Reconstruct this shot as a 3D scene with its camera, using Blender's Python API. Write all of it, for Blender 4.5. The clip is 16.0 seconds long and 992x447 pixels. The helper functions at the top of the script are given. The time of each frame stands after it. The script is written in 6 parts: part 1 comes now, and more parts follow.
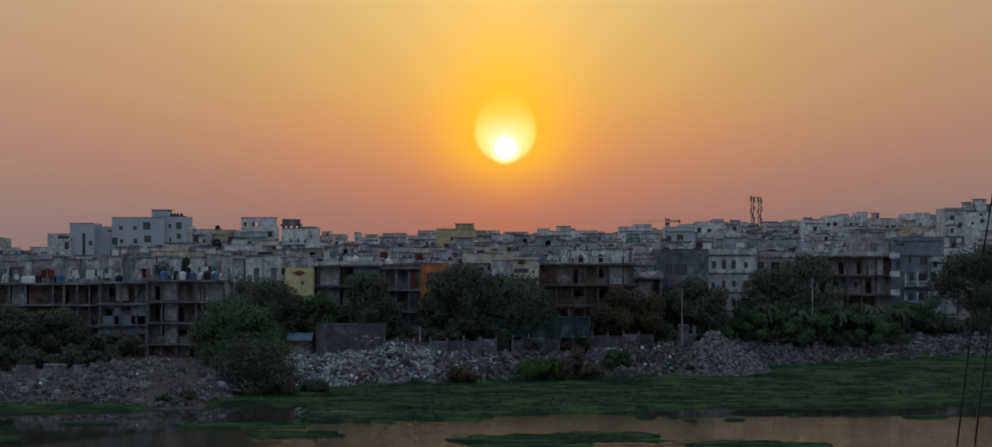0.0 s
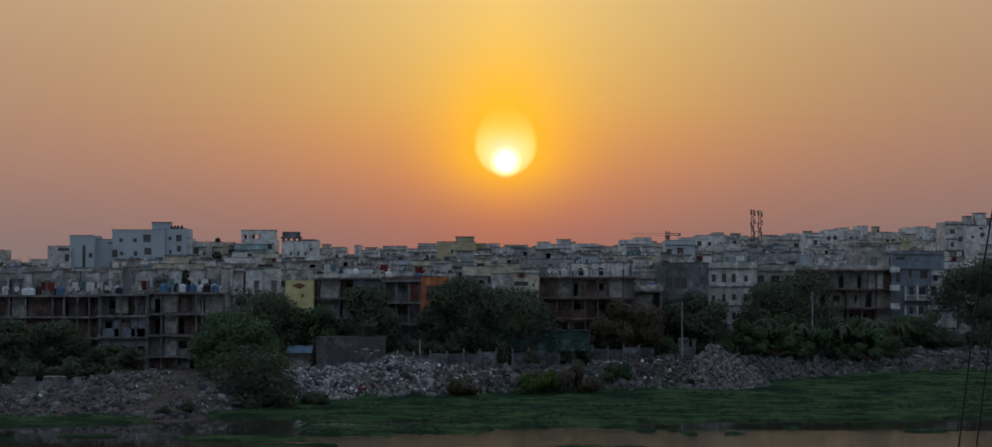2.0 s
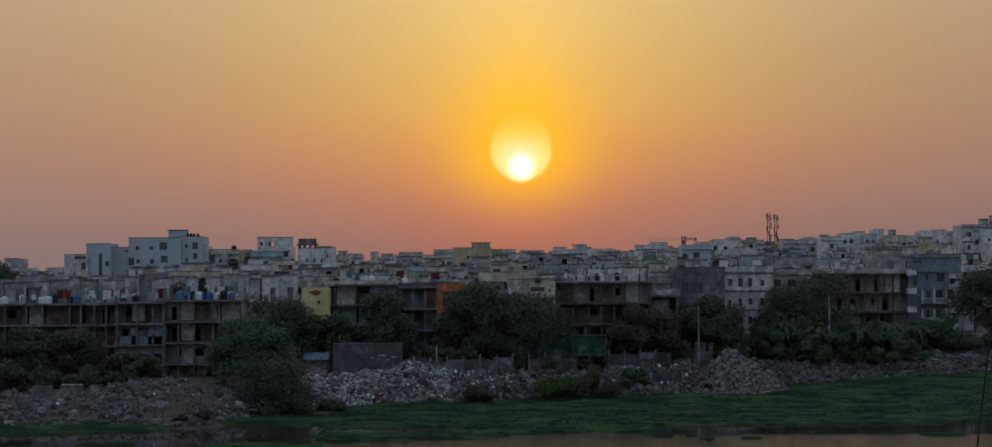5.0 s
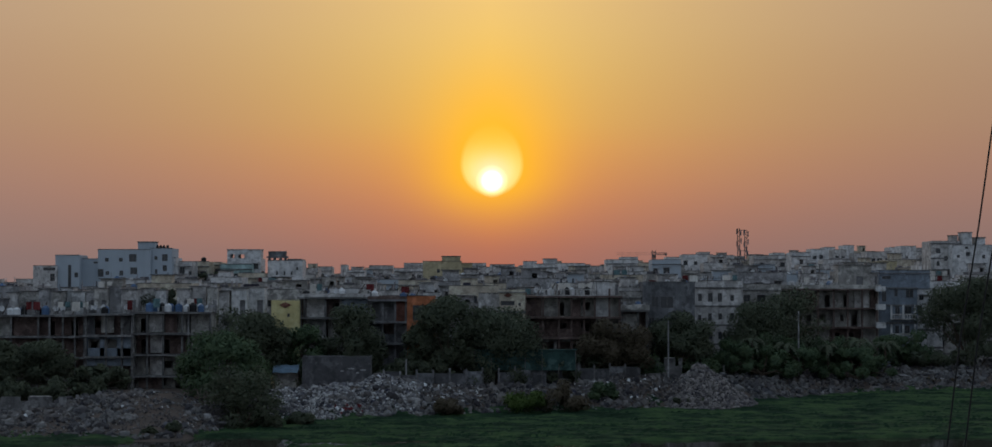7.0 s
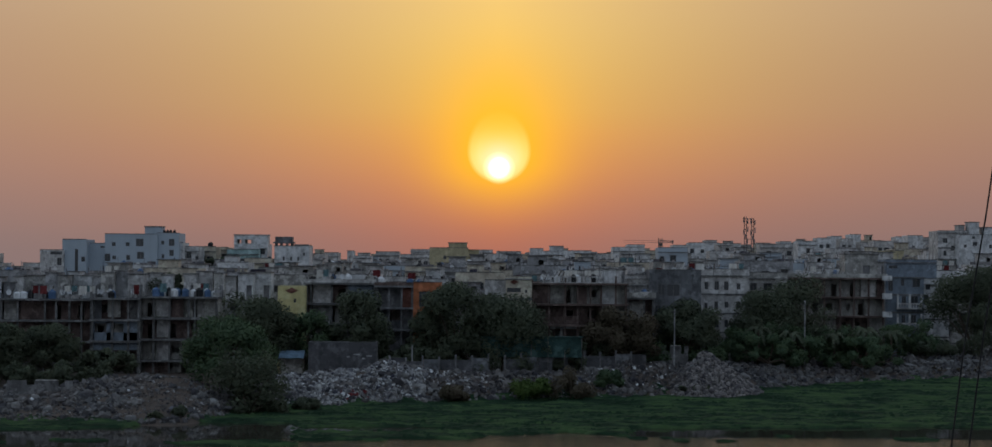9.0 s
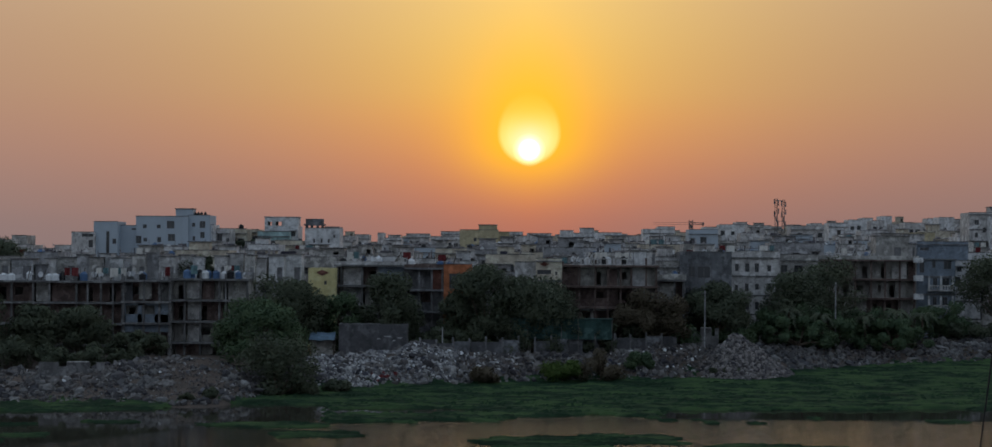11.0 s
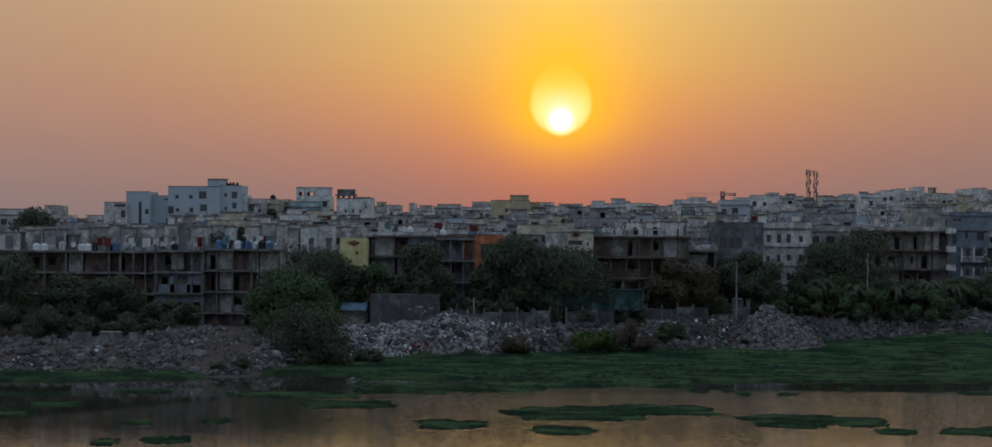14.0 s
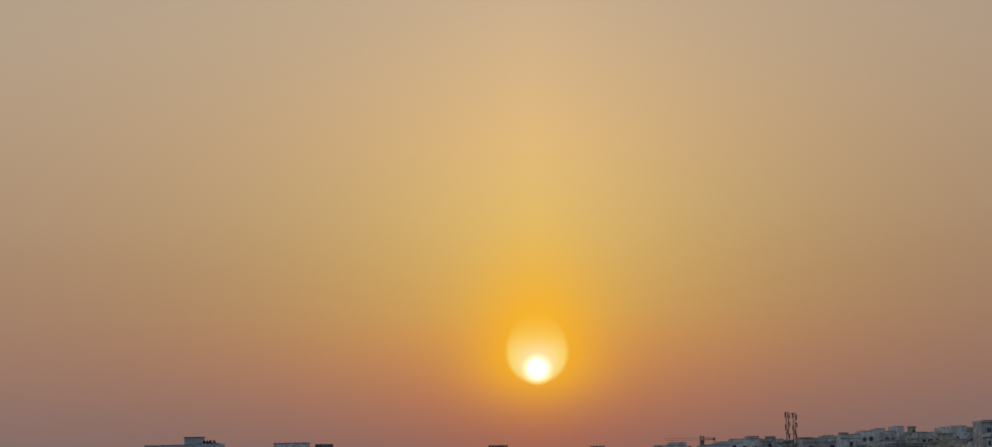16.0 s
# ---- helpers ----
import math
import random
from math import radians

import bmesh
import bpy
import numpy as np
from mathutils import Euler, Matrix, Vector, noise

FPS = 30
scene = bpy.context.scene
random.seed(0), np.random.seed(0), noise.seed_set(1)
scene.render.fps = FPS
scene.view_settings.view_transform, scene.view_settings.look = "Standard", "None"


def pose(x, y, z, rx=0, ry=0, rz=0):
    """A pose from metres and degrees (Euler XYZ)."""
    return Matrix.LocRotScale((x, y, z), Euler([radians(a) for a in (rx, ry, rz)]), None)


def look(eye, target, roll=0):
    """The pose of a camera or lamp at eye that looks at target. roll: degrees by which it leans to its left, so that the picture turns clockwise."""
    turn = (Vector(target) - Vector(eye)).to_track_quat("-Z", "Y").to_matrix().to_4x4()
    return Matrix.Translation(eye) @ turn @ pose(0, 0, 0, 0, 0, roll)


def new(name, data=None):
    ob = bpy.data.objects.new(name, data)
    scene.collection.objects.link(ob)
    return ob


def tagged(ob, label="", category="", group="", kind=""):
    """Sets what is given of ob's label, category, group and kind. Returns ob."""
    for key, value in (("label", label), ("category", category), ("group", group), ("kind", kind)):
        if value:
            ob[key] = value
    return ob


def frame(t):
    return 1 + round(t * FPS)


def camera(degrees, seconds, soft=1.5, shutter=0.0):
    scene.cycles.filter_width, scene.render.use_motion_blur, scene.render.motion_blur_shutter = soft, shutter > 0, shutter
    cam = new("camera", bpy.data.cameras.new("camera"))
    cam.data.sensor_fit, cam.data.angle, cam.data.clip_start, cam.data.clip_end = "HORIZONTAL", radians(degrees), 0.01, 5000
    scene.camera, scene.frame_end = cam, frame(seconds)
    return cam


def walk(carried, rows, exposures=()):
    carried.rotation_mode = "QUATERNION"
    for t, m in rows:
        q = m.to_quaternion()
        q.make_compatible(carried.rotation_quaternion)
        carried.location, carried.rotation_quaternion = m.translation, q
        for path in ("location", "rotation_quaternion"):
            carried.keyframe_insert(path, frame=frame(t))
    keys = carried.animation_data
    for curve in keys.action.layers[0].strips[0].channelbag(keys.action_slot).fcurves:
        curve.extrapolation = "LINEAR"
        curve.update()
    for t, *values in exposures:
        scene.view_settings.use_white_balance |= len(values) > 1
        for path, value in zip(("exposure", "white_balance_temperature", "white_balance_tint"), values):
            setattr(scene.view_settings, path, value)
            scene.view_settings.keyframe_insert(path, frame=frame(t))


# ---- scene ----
# ---- camera: it stays at one spot on a balcony and turns ----
cam = camera(26.0, 16.0, soft=1.5)
EYE = 20.0
# seconds, yaw, pitch, roll in degrees
ROWS = [
    (0.0, 0.0000, 0.5399, 0.0000),
    (0.5, -0.0243, 0.6258, -0.0948),
    (1.0, -0.0474, 0.7747, -0.1633),
    (1.5, -0.0190, 0.8686, -0.1760),
    (2.0, 0.0034, 0.8863, -0.1045),
    (2.5, 0.0840, 0.9013, -0.0078),
    (3.0, 0.1741, 0.9259, 0.0712),
    (3.5, 0.2619, 0.9748, 0.1375),
    (4.0, 0.4609, 1.0074, 0.2517),
    (6.5, -0.0132, 1.2726, 0.0942),
    (7.0, -0.3632, 1.4042, -0.0803),
    (7.5, -0.4298, 1.3851, -0.2131),
    (8.0, -0.4201, 1.3020, -0.3459),
    (8.5, -0.3098, 1.1773, -0.3357),
    (9.0, -0.1892, 1.0519, -0.4450),
    (9.5, 0.2341, 0.8293, -0.4064),
    (10.0, 0.5148, 0.6647, -0.3077),
    (12.5, 0.6910, 0.4454, -0.5329),
    (13.0, 0.8241, 0.0936, -0.5127),
    (13.5, 1.5014, -0.1782, -0.4790),
    (14.0, 1.4540, -0.2241, -0.4749),
    (14.5, 1.2549, 0.7003, -0.4748),
    (15.0, 1.0839, 2.1433, -0.3332),
    (15.5, 0.8758, 4.3264, 0.0984),
    (16.0, 0.9016, 6.4332, 1.0649),
]
walk(cam, [(t, pose(0, 0, EYE, 90 + pitch, roll, yaw)) for t, yaw, pitch, roll in ROWS],
     exposures=[(0.0, 0.0), (1.5, -0.08), (4.0, -0.08), (7.0, -0.12), (9.0, -0.06), (10.0, 0.0), (12.5, 0.02), (13.5, 0.05), (14.3, 0.0), (15.0, -0.17), (15.5, -0.28), (16.0, -0.36)])

# ---- world: hazy sky at sundown, one low sun ----
SUN_RIGHT, SUN_UP = -0.25, 2.53          # degrees off the +y axis, and above the horizon
sun_dir = Vector((-math.sin(radians(SUN_RIGHT)) * math.cos(radians(SUN_UP)),
                  math.cos(radians(SUN_RIGHT)) * math.cos(radians(SUN_UP)), math.sin(radians(SUN_UP))))
world = bpy.data.worlds.new("sundown")
scene.world = world
world.use_nodes = True
wt = world.node_tree
wt.nodes.clear()


def wmath(op, a, b=None, clamp=False):
    n = wt.nodes.new("ShaderNodeMath")
    n.operation, n.use_clamp = op, clamp
    for i, v in enumerate((a, b)):
        if v is None:
            continue
        if isinstance(v, (int, float)):
            n.inputs[i].default_value = v
        else:
            wt.links.new(v, n.inputs[i])
    return n.outputs[0]


def wramp(fac, stops, smooth=True):
    n = wt.nodes.new("ShaderNodeValToRGB")
    n.color_ramp.interpolation = "B_SPLINE" if smooth else "LINEAR"
    els = n.color_ramp.elements
    while len(els) < len(stops):
        els.new(0.5)
    for e, (p, c) in zip(els, stops):
        e.position, e.color = p, (*c, 1)
    wt.links.new(fac, n.inputs[0])
    return n.outputs[0]


def wmix(op, fac, a, b):
    n = wt.nodes.new("ShaderNodeMix")
    n.data_type, n.blend_type = "RGBA", op
    for i, v in ((0, fac), (6, a), (7, b)):
        if isinstance(v, (int, float)):
            n.inputs[i].default_value = v
        elif isinstance(v, tuple):
            n.inputs[i].default_value = (*v, 1)
        else:
            wt.links.new(v, n.inputs[i])
    return n.outputs[2]


coord = wt.nodes.new("ShaderNodeTexCoord").outputs["Generated"]
sep = wt.nodes.new("ShaderNodeSeparateXYZ")
wt.links.new(coord, sep.inputs[0])
elev = wmath("MULTIPLY", wmath("ARCSINE", sep.outputs[2]), 180 / math.pi)       # degrees
azim = wmath("SUBTRACT", wmath("MULTIPLY", wmath("ARCTAN2", sep.outputs[0], sep.outputs[1]), 180 / math.pi), -SUN_RIGHT)
side = wmath("ABSOLUTE", azim)
rise = wmath("SUBTRACT", elev, SUN_UP)
# haze towards the sun, by height
front = wramp(wmath("DIVIDE", elev, 30.0, True), (
    (0.0, (0.262, 0.182, 0.172)), (0.03, (0.303, 0.196, 0.172)), (0.083, (0.415, 0.23, 0.171)), (0.14, (0.46, 0.27, 0.175)), (0.22, (0.52, 0.33, 0.21)),
    (0.37, (0.60, 0.455, 0.315)), (0.7, (0.52, 0.46, 0.37)), (1.0, (0.40, 0.38, 0.35))))
# the sky away from the sun: mauve haze low, grey blue above
rear = wramp(wmath("DIVIDE", elev, 90.0, True), (
    (0.0, (0.302, 0.344, 0.388)), (0.15, (0.34, 0.396, 0.47)), (0.5, (0.308, 0.396, 0.51)), (1.0, (0.264, 0.35, 0.48))))
base = wmix("MIX", wramp(wmath("DIVIDE", side, 180.0, True), ((0.0, (0, 0, 0)), (0.12, (0.0, 0.0, 0.0)), (0.5, (1, 1, 1)), (1.0, (1, 1, 1)))), front, rear)
high = wmath("DIVIDE", wmath("SUBTRACT", elev, 14.0), 40.0, True)
# the column of glow over and under the sun
wide = wmath("POWER", 2.718, wmath("MULTIPLY", wmath("POWER", wmath("DIVIDE", side, wmath("ADD", 5.0, wmath("MULTIPLY", wmath("MAXIMUM", elev, 0.0), 0.25))), 1.25), -1.0))
tint = wramp(wmath("DIVIDE", elev, 14.0, True), (
    (0.0, (0.41, 0.165, 0.12)), (0.08, (0.59, 0.195, 0.115)), (0.18, (0.92, 0.335, 0.078)), (0.29, (1.06, 0.55, 0.08)), (0.46, (1.08, 0.675, 0.195)),
    (0.64, (0.99, 0.64, 0.265)), (0.82, (0.84, 0.585, 0.34)), (1.0, (0.72, 0.555, 0.39))))
sky = wmix("MIX", wide, base, tint)
# the haze is a little thicker to the north of the sun
thick = wramp(wmath("DIVIDE", wmath("ADD", azim, 40.0), 80.0, True), ((0.0, (1.0, 1.0, 1.0)), (0.5, (0.98, 0.98, 0.985)), (0.68, (0.89, 0.88, 0.90)), (1.0, (0.85, 0.84, 0.87))))
sky = wmix("MULTIPLY", 1.0, sky, thick)
sky = wmix("MIX", high, sky, rear)
# close golden aureole
upper = wmath("MAXIMUM", wmath("SUBTRACT", rise, 0.3), 0.0)
lower = wmath("MINIMUM", wmath("SUBTRACT", rise, 0.3), 0.0)
spread = wmath("ADD", wmath("POWER", wmath("DIVIDE", side, 1.6), 2.0), wmath("ADD", wmath("POWER", wmath("DIVIDE", upper, 2.3), 2.0), wmath("POWER", wmath("DIVIDE", lower, -1.1), 2.0)))
gold = wmath("MULTIPLY", wmath("POWER", 2.718, wmath("MULTIPLY", spread, -1.0)), 0.94)
sky = wmix("MIX", gold, sky, (1.25, 0.60, 0.012))
# pale disc of glare that stands on the sun, and the sun itself
tall = wmath("SUBTRACT", rise, 0.45)
tall = wmath("ADD", wmath("DIVIDE", wmath("MAXIMUM", tall, 0.0), 1.3), wmath("MINIMUM", tall, 0.0))
round_off = wmath("SQRT", wmath("ADD", wmath("POWER", side, 2.0), wmath("POWER", tall, 2.0)))
halo = wramp(wmath("DIVIDE", round_off, 1.2, True),
             ((0.0, (1, 1, 1)), (0.45, (0.95, 0.95, 0.95)), (0.62, (0.72, 0.72, 0.72)), (0.72, (0.0, 0.0, 0.0)), (1.0, (0, 0, 0))), False)
fade = wramp(wmath("DIVIDE", wmath("ADD", rise, 0.4), 2.0, True), ((0.0, (0.9, 0.9, 0.9)), (0.25, (1, 1, 1)), (0.5, (0.7, 0.7, 0.7)), (0.72, (0.22, 0.22, 0.22)), (1.0, (0.0, 0.0, 0.0))))
halo = wmix("MULTIPLY", 1.0, halo, fade)
sky = wmix("MIX", halo, sky, (1.25, 0.96, 0.24))
bloom = wmath("POWER", 2.718, wmath("MULTIPLY", wmath("POWER", wmath("DIVIDE", wmath("SQRT", wmath("ADD", wmath("POWER", side, 2.0), wmath("POWER", wmath("SUBTRACT", rise, 0.2), 2.0))), 0.5), 2.0), -1.0))
sky = wmix("ADD", 1.0, sky, wmix("MULTIPLY", 1.0, (0.1, 0.12, 0.42), wmix("MULTIPLY", 1.0, halo, bloom)))
core = wmath("SQRT", wmath("ADD", wmath("POWER", side, 2.0), wmath("POWER", rise, 2.0)))
disc = wramp(wmath("DIVIDE", core, 0.9, True), ((0.0, (1, 1, 1)), (0.27, (1, 1, 1)), (0.35, (0.30, 0.30, 0.30)), (0.5, (0, 0, 0)), (1.0, (0, 0, 0))), False)
sky = wmix("ADD", 1.0, sky, wmix("MULTIPLY", 1.0, (1.2, 1.1, 0.8), disc))
# a real sky's own colour for what lies high overhead
nishita = wt.nodes.new("ShaderNodeTexSky")
nishita.sky_type, nishita.sun_disc = "NISHITA", False
nishita.sun_elevation, nishita.sun_rotation = radians(SUN_UP), radians(-SUN_RIGHT)
nishita.air_density, nishita.dust_density = 2.0, 6.0
sky = wmix("ADD", high, sky, wmix("MULTIPLY", 1.0, nishita.outputs[0], (0.06, 0.06, 0.06)))
bg = wt.nodes.new("ShaderNodeBackground")
wt.links.new(sky, bg.inputs[0])
bg.inputs[1].default_value = 1.0
wt.links.new(bg.outputs[0], wt.nodes.new("ShaderNodeOutputWorld").inputs[0])

sun = new("sun", bpy.data.lights.new("sun", "SUN"))
sun.data.energy, sun.data.angle, sun.data.color = 0.35, radians(0.53), (1.0, 0.52, 0.22)
sun.matrix_world = look(sun_dir * 900, (0, 0, 0))

# ---- materials ----
MATS = {}


def stuff_mat(name, colour, rough=0.85, stain=0.35, streak=0.25, scale=0.35, second=None, bump=0.15, grain=6.0, metal=0.0, random_tone=0.0, island=0.0):
    """Plaster, concrete, stone or earth: blotches, rain streaks and grain at real size, in world space."""
    m = bpy.data.materials.new(name)
    m.use_nodes = True
    nt = m.node_tree
    b = nt.nodes["Principled BSDF"]
    b.inputs["Roughness"].default_value, b.inputs["Metallic"].default_value = rough, metal
    b.inputs["Specular IOR Level"].default_value = 0.25
    geo = nt.nodes.new("ShaderNodeNewGeometry")

    def noise_at(vec, sc, detail=5.0, rough_noise=0.5):
        n = nt.nodes.new("ShaderNodeTexNoise")
        n.inputs["Scale"].default_value, n.inputs["Detail"].default_value = sc, detail
        n.inputs["Roughness"].default_value = rough_noise
        nt.links.new(vec, n.inputs["Vector"])
        return n.outputs["Fac"]

    def mixed(fac, a, bcol, op="MIX"):
        n = nt.nodes.new("ShaderNodeMix")
        n.data_type, n.blend_type = "RGBA", op
        for i, v in ((0, fac), (6, a), (7, bcol)):
            if isinstance(v, (int, float)):
                n.inputs[i].default_value = v
            elif isinstance(v, tuple):
                n.inputs[i].default_value = (*v, 1)
            else:
                nt.links.new(v, n.inputs[i])
        return n.outputs[2]

    def ranged(v, lo, hi, top):
        n = nt.nodes.new("ShaderNodeMapRange")
        nt.links.new(v, n.inputs[0])
        n.inputs[1].default_value, n.inputs[2].default_value, n.inputs[4].default_value = lo, hi, top
        return n.outputs[0]

    pos = geo.outputs["Position"]
    mp = nt.nodes.new("ShaderNodeMapping")
    mp.inputs["Scale"].default_value = (1.6, 1.6, 0.16)
    nt.links.new(pos, mp.inputs["Vector"])
    dark = tuple(c * 0.42 for c in colour)
    col = mixed(ranged(noise_at(pos, scale), 0.42, 0.68, stain), colour, second or dark)
    col = mixed(ranged(noise_at(mp.outputs[0], 1.0), 0.48, 0.70, streak), col, dark)
    # flaking: small dark blotches and bare paler patches
    if streak > 0.15:
        col = mixed(ranged(noise_at(pos, 0.9, 8.0, 0.72), 0.47, 0.60, min(0.95, stain * 1.7)), col, tuple(c * 0.40 for c in colour))
        shift = nt.nodes.new("ShaderNodeMapping")
        shift.inputs["Location"].default_value = (31.0, 17.0, 5.0)
        nt.links.new(pos, shift.inputs["Vector"])
        col = mixed(ranged(noise_at(shift.outputs[0], 0.6, 8.0, 0.7), 0.52, 0.60, min(0.7, stain * 1.6)), col, tuple(min(0.8, c * 1.6 + 0.03) for c in colour))
    col = mixed(ranged(noise_at(pos, grain, 3.0), 0.35, 0.75, 0.3), col, tuple(c * 0.7 for c in colour))
    if random_tone or island:
        info = nt.nodes.new("ShaderNodeObjectInfo").outputs["Random"] if random_tone else geo.outputs["Random Per Island"]
        v = ranged(info, 0.0, 1.0, 1.0)
        amount = random_tone or island
        ramp = nt.nodes.new("ShaderNodeValToRGB")
        e = ramp.color_ramp.elements
        e[0].color, e[1].color = (1 - amount, 1 - amount, 1 - amount * 0.9, 1), (1 + amount, 1 + amount * 0.95, 1 + amount * 0.9, 1)
        nt.links.new(v, ramp.inputs[0])
        col = mixed(1.0, col, ramp.outputs[0], "MULTIPLY")
    nt.links.new(col, b.inputs["Base Color"])
    if bump:
        bn = nt.nodes.new("ShaderNodeBump")
        bn.inputs["Strength"].default_value, bn.inputs["Distance"].default_value = bump, 0.05
        nt.links.new(noise_at(pos, grain * 1.5), bn.inputs["Height"])
        nt.links.new(bn.outputs[0], b.inputs["Normal"])
    MATS[name] = m
    return m


stuff_mat("white", (0.69, 0.70, 0.71), stain=0.55, streak=0.6)
stuff_mat("pale", (0.56, 0.545, 0.535), stain=0.6, streak=0.65)
stuff_mat("grey", (0.36, 0.36, 0.37), stain=0.5, streak=0.45)
stuff_mat("dirty", (0.42, 0.41, 0.39), stain=0.75, streak=0.6, scale=0.5)
stuff_mat("blue", (0.41, 0.47, 0.53), stain=0.15, streak=0.12)
stuff_mat("slate", (0.20, 0.24, 0.29), stain=0.3, streak=0.3)
stuff_mat("dark", (0.16, 0.165, 0.178), stain=0.55, streak=0.5)
stuff_mat("cream", (0.54, 0.48, 0.39), stain=0.35, streak=0.3)
stuff_mat("yellow", (0.64, 0.56, 0.28), stain=0.2, streak=0.2)
stuff_mat("ochre", (0.48, 0.42, 0.27), stain=0.25, streak=0.25)
stuff_mat("orange", (0.45, 0.16, 0.075), stain=0.35, streak=0.35)
stuff_mat("red", (0.17, 0.07, 0.052), stain=0.35, streak=0.3)
stuff_mat("turquoise", (0.34, 0.48, 0.48), stain=0.3, streak=0.3)
stuff_mat("concrete", (0.18, 0.178, 0.18), stain=0.65, streak=0.6, scale=0.6)
stuff_mat("brick", (0.16, 0.115, 0.105), stain=0.5, streak=0.4, scale=0.8, grain=9.0)
stuff_mat("rusty", (0.155, 0.112, 0.1), stain=0.6, streak=0.5, scale=0.6)
stuff_mat("soot", (0.20, 0.20, 0.21), stain=0.4, streak=0.3)
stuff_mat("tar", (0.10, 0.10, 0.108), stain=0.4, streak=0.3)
stuff_mat("steel", (0.16, 0.15, 0.15), rough=0.55, stain=0.5, streak=0.3, metal=0.4)
stuff_mat("black_plastic", (0.02, 0.02, 0.022), rough=0.5, stain=0.2, streak=0.1)
stuff_mat("blue_plastic", (0.08, 0.15, 0.28), rough=0.5, stain=0.3, streak=0.3)
stuff_mat("white_plastic", (0.72, 0.74, 0.76), rough=0.45, stain=0.2, streak=0.2)
stuff_mat("red_cloth", (0.15, 0.028, 0.03), rough=0.95, stain=0.3)
stuff_mat("teal_cloth", (0.14, 0.24, 0.26), rough=0.95, stain=0.3)
stuff_mat("white_cloth", (0.70, 0.68, 0.64), rough=0.95, stain=0.2)
stuff_mat("green_net", (0.035, 0.075, 0.07), rough=0.95, stain=0.5)
stuff_mat("tarp", (0.13, 0.20, 0.27), rough=0.6, stain=0.3)
stuff_mat("earth", (0.088, 0.066, 0.054), stain=0.6, streak=0.0, scale=0.25, second=(0.045, 0.04, 0.034), grain=3.0, bump=0.8)
stuff_mat("stone", (0.135, 0.136, 0.136), stain=0.6, streak=0.2, scale=0.6, second=(0.105, 0.078, 0.068), random_tone=0.5)
stuff_mat("gravel", (0.165, 0.155, 0.15), stain=0.5, streak=0.1, scale=0.3, second=(0.105, 0.096, 0.09), island=0.7)
stuff_mat("rubble", (0.118, 0.118, 0.117), stain=0.6, streak=0.1, scale=0.13, second=(0.08, 0.062, 0.056), island=0.7)
stuff_mat("debris", (0.27, 0.275, 0.275), stain=0.5, streak=0.1, scale=0.3, second=(0.10, 0.095, 0.09), island=0.85)
stuff_mat("odds", (0.26, 0.25, 0.25), stain=0.5, streak=0.3, scale=0.8, island=0.85)
stuff_mat("bark", (0.10, 0.075, 0.055), stain=0.5, streak=0.5, grain=10.0)
stuff_mat("cable", (0.012, 0.012, 0.013), rough=0.6, stain=0.1, streak=0.0)


def leaf_mat(name, colour, other, island=0.5, scale=0.35, stretch=(1, 1, 1), through_light=0.25):
    m = bpy.data.materials.new(name)
    m.use_nodes = True
    nt = m.node_tree
    b = nt.nodes["Principled BSDF"]
    b.inputs["Specular IOR Level"].default_value = 0.04
    b.inputs["Roughness"].default_value = 0.9
    geo = nt.nodes.new("ShaderNodeNewGeometry")
    n = nt.nodes.new("ShaderNodeTexNoise")
    n.inputs["Scale"].default_value = scale
    n.inputs["Detail"].default_value = 6.0
    mp = nt.nodes.new("ShaderNodeMapping")
    mp.inputs["Scale"].default_value = stretch
    nt.links.new(geo.outputs["Position"], mp.inputs["Vector"])
    nt.links.new(mp.outputs[0], n.inputs["Vector"])
    add = nt.nodes.new("ShaderNodeMath")
    add.operation = "MULTIPLY_ADD"
    nt.links.new(geo.outputs["Random Per Island"], add.inputs[0])
    add.inputs[1].default_value = island
    nt.links.new(n.outputs["Fac"], add.inputs[2])
    r = nt.nodes.new("ShaderNodeValToRGB")
    r.color_ramp.elements[0].position, r.color_ramp.elements[0].color = 0.15 + 0.5 * island, (*[c * 0.45 for c in colour], 1)
    r.color_ramp.elements[1].position, r.color_ramp.elements[1].color = 0.6 + 0.8 * island, (*other, 1)
    mid = r.color_ramp.elements.new(0.4 + 0.6 * island)
    mid.color = (*colour, 1)
    if not through_light:
        for e, p in zip(r.color_ramp.elements, (0.38, 0.5, 0.66)):
            e.position = p
        r.color_ramp.elements[0].color = (*[c * 0.68 for c in colour], 1)
    nt.links.new(add.outputs[0], r.inputs[0])
    nt.links.new(r.outputs[0], b.inputs["Base Color"])
    # light from behind shines through the blades
    if through_light:
        tr = nt.nodes.new("ShaderNodeBsdfTranslucent")
        nt.links.new(r.outputs[0], tr.inputs["Color"])
        both = nt.nodes.new("ShaderNodeMixShader")
        both.inputs[0].default_value = through_light
        nt.links.new(b.outputs[0], both.inputs[1])
        nt.links.new(tr.outputs[0], both.inputs[2])
        nt.links.new(both.outputs[0], nt.nodes["Material Output"].inputs["Surface"])
    MATS[name] = m


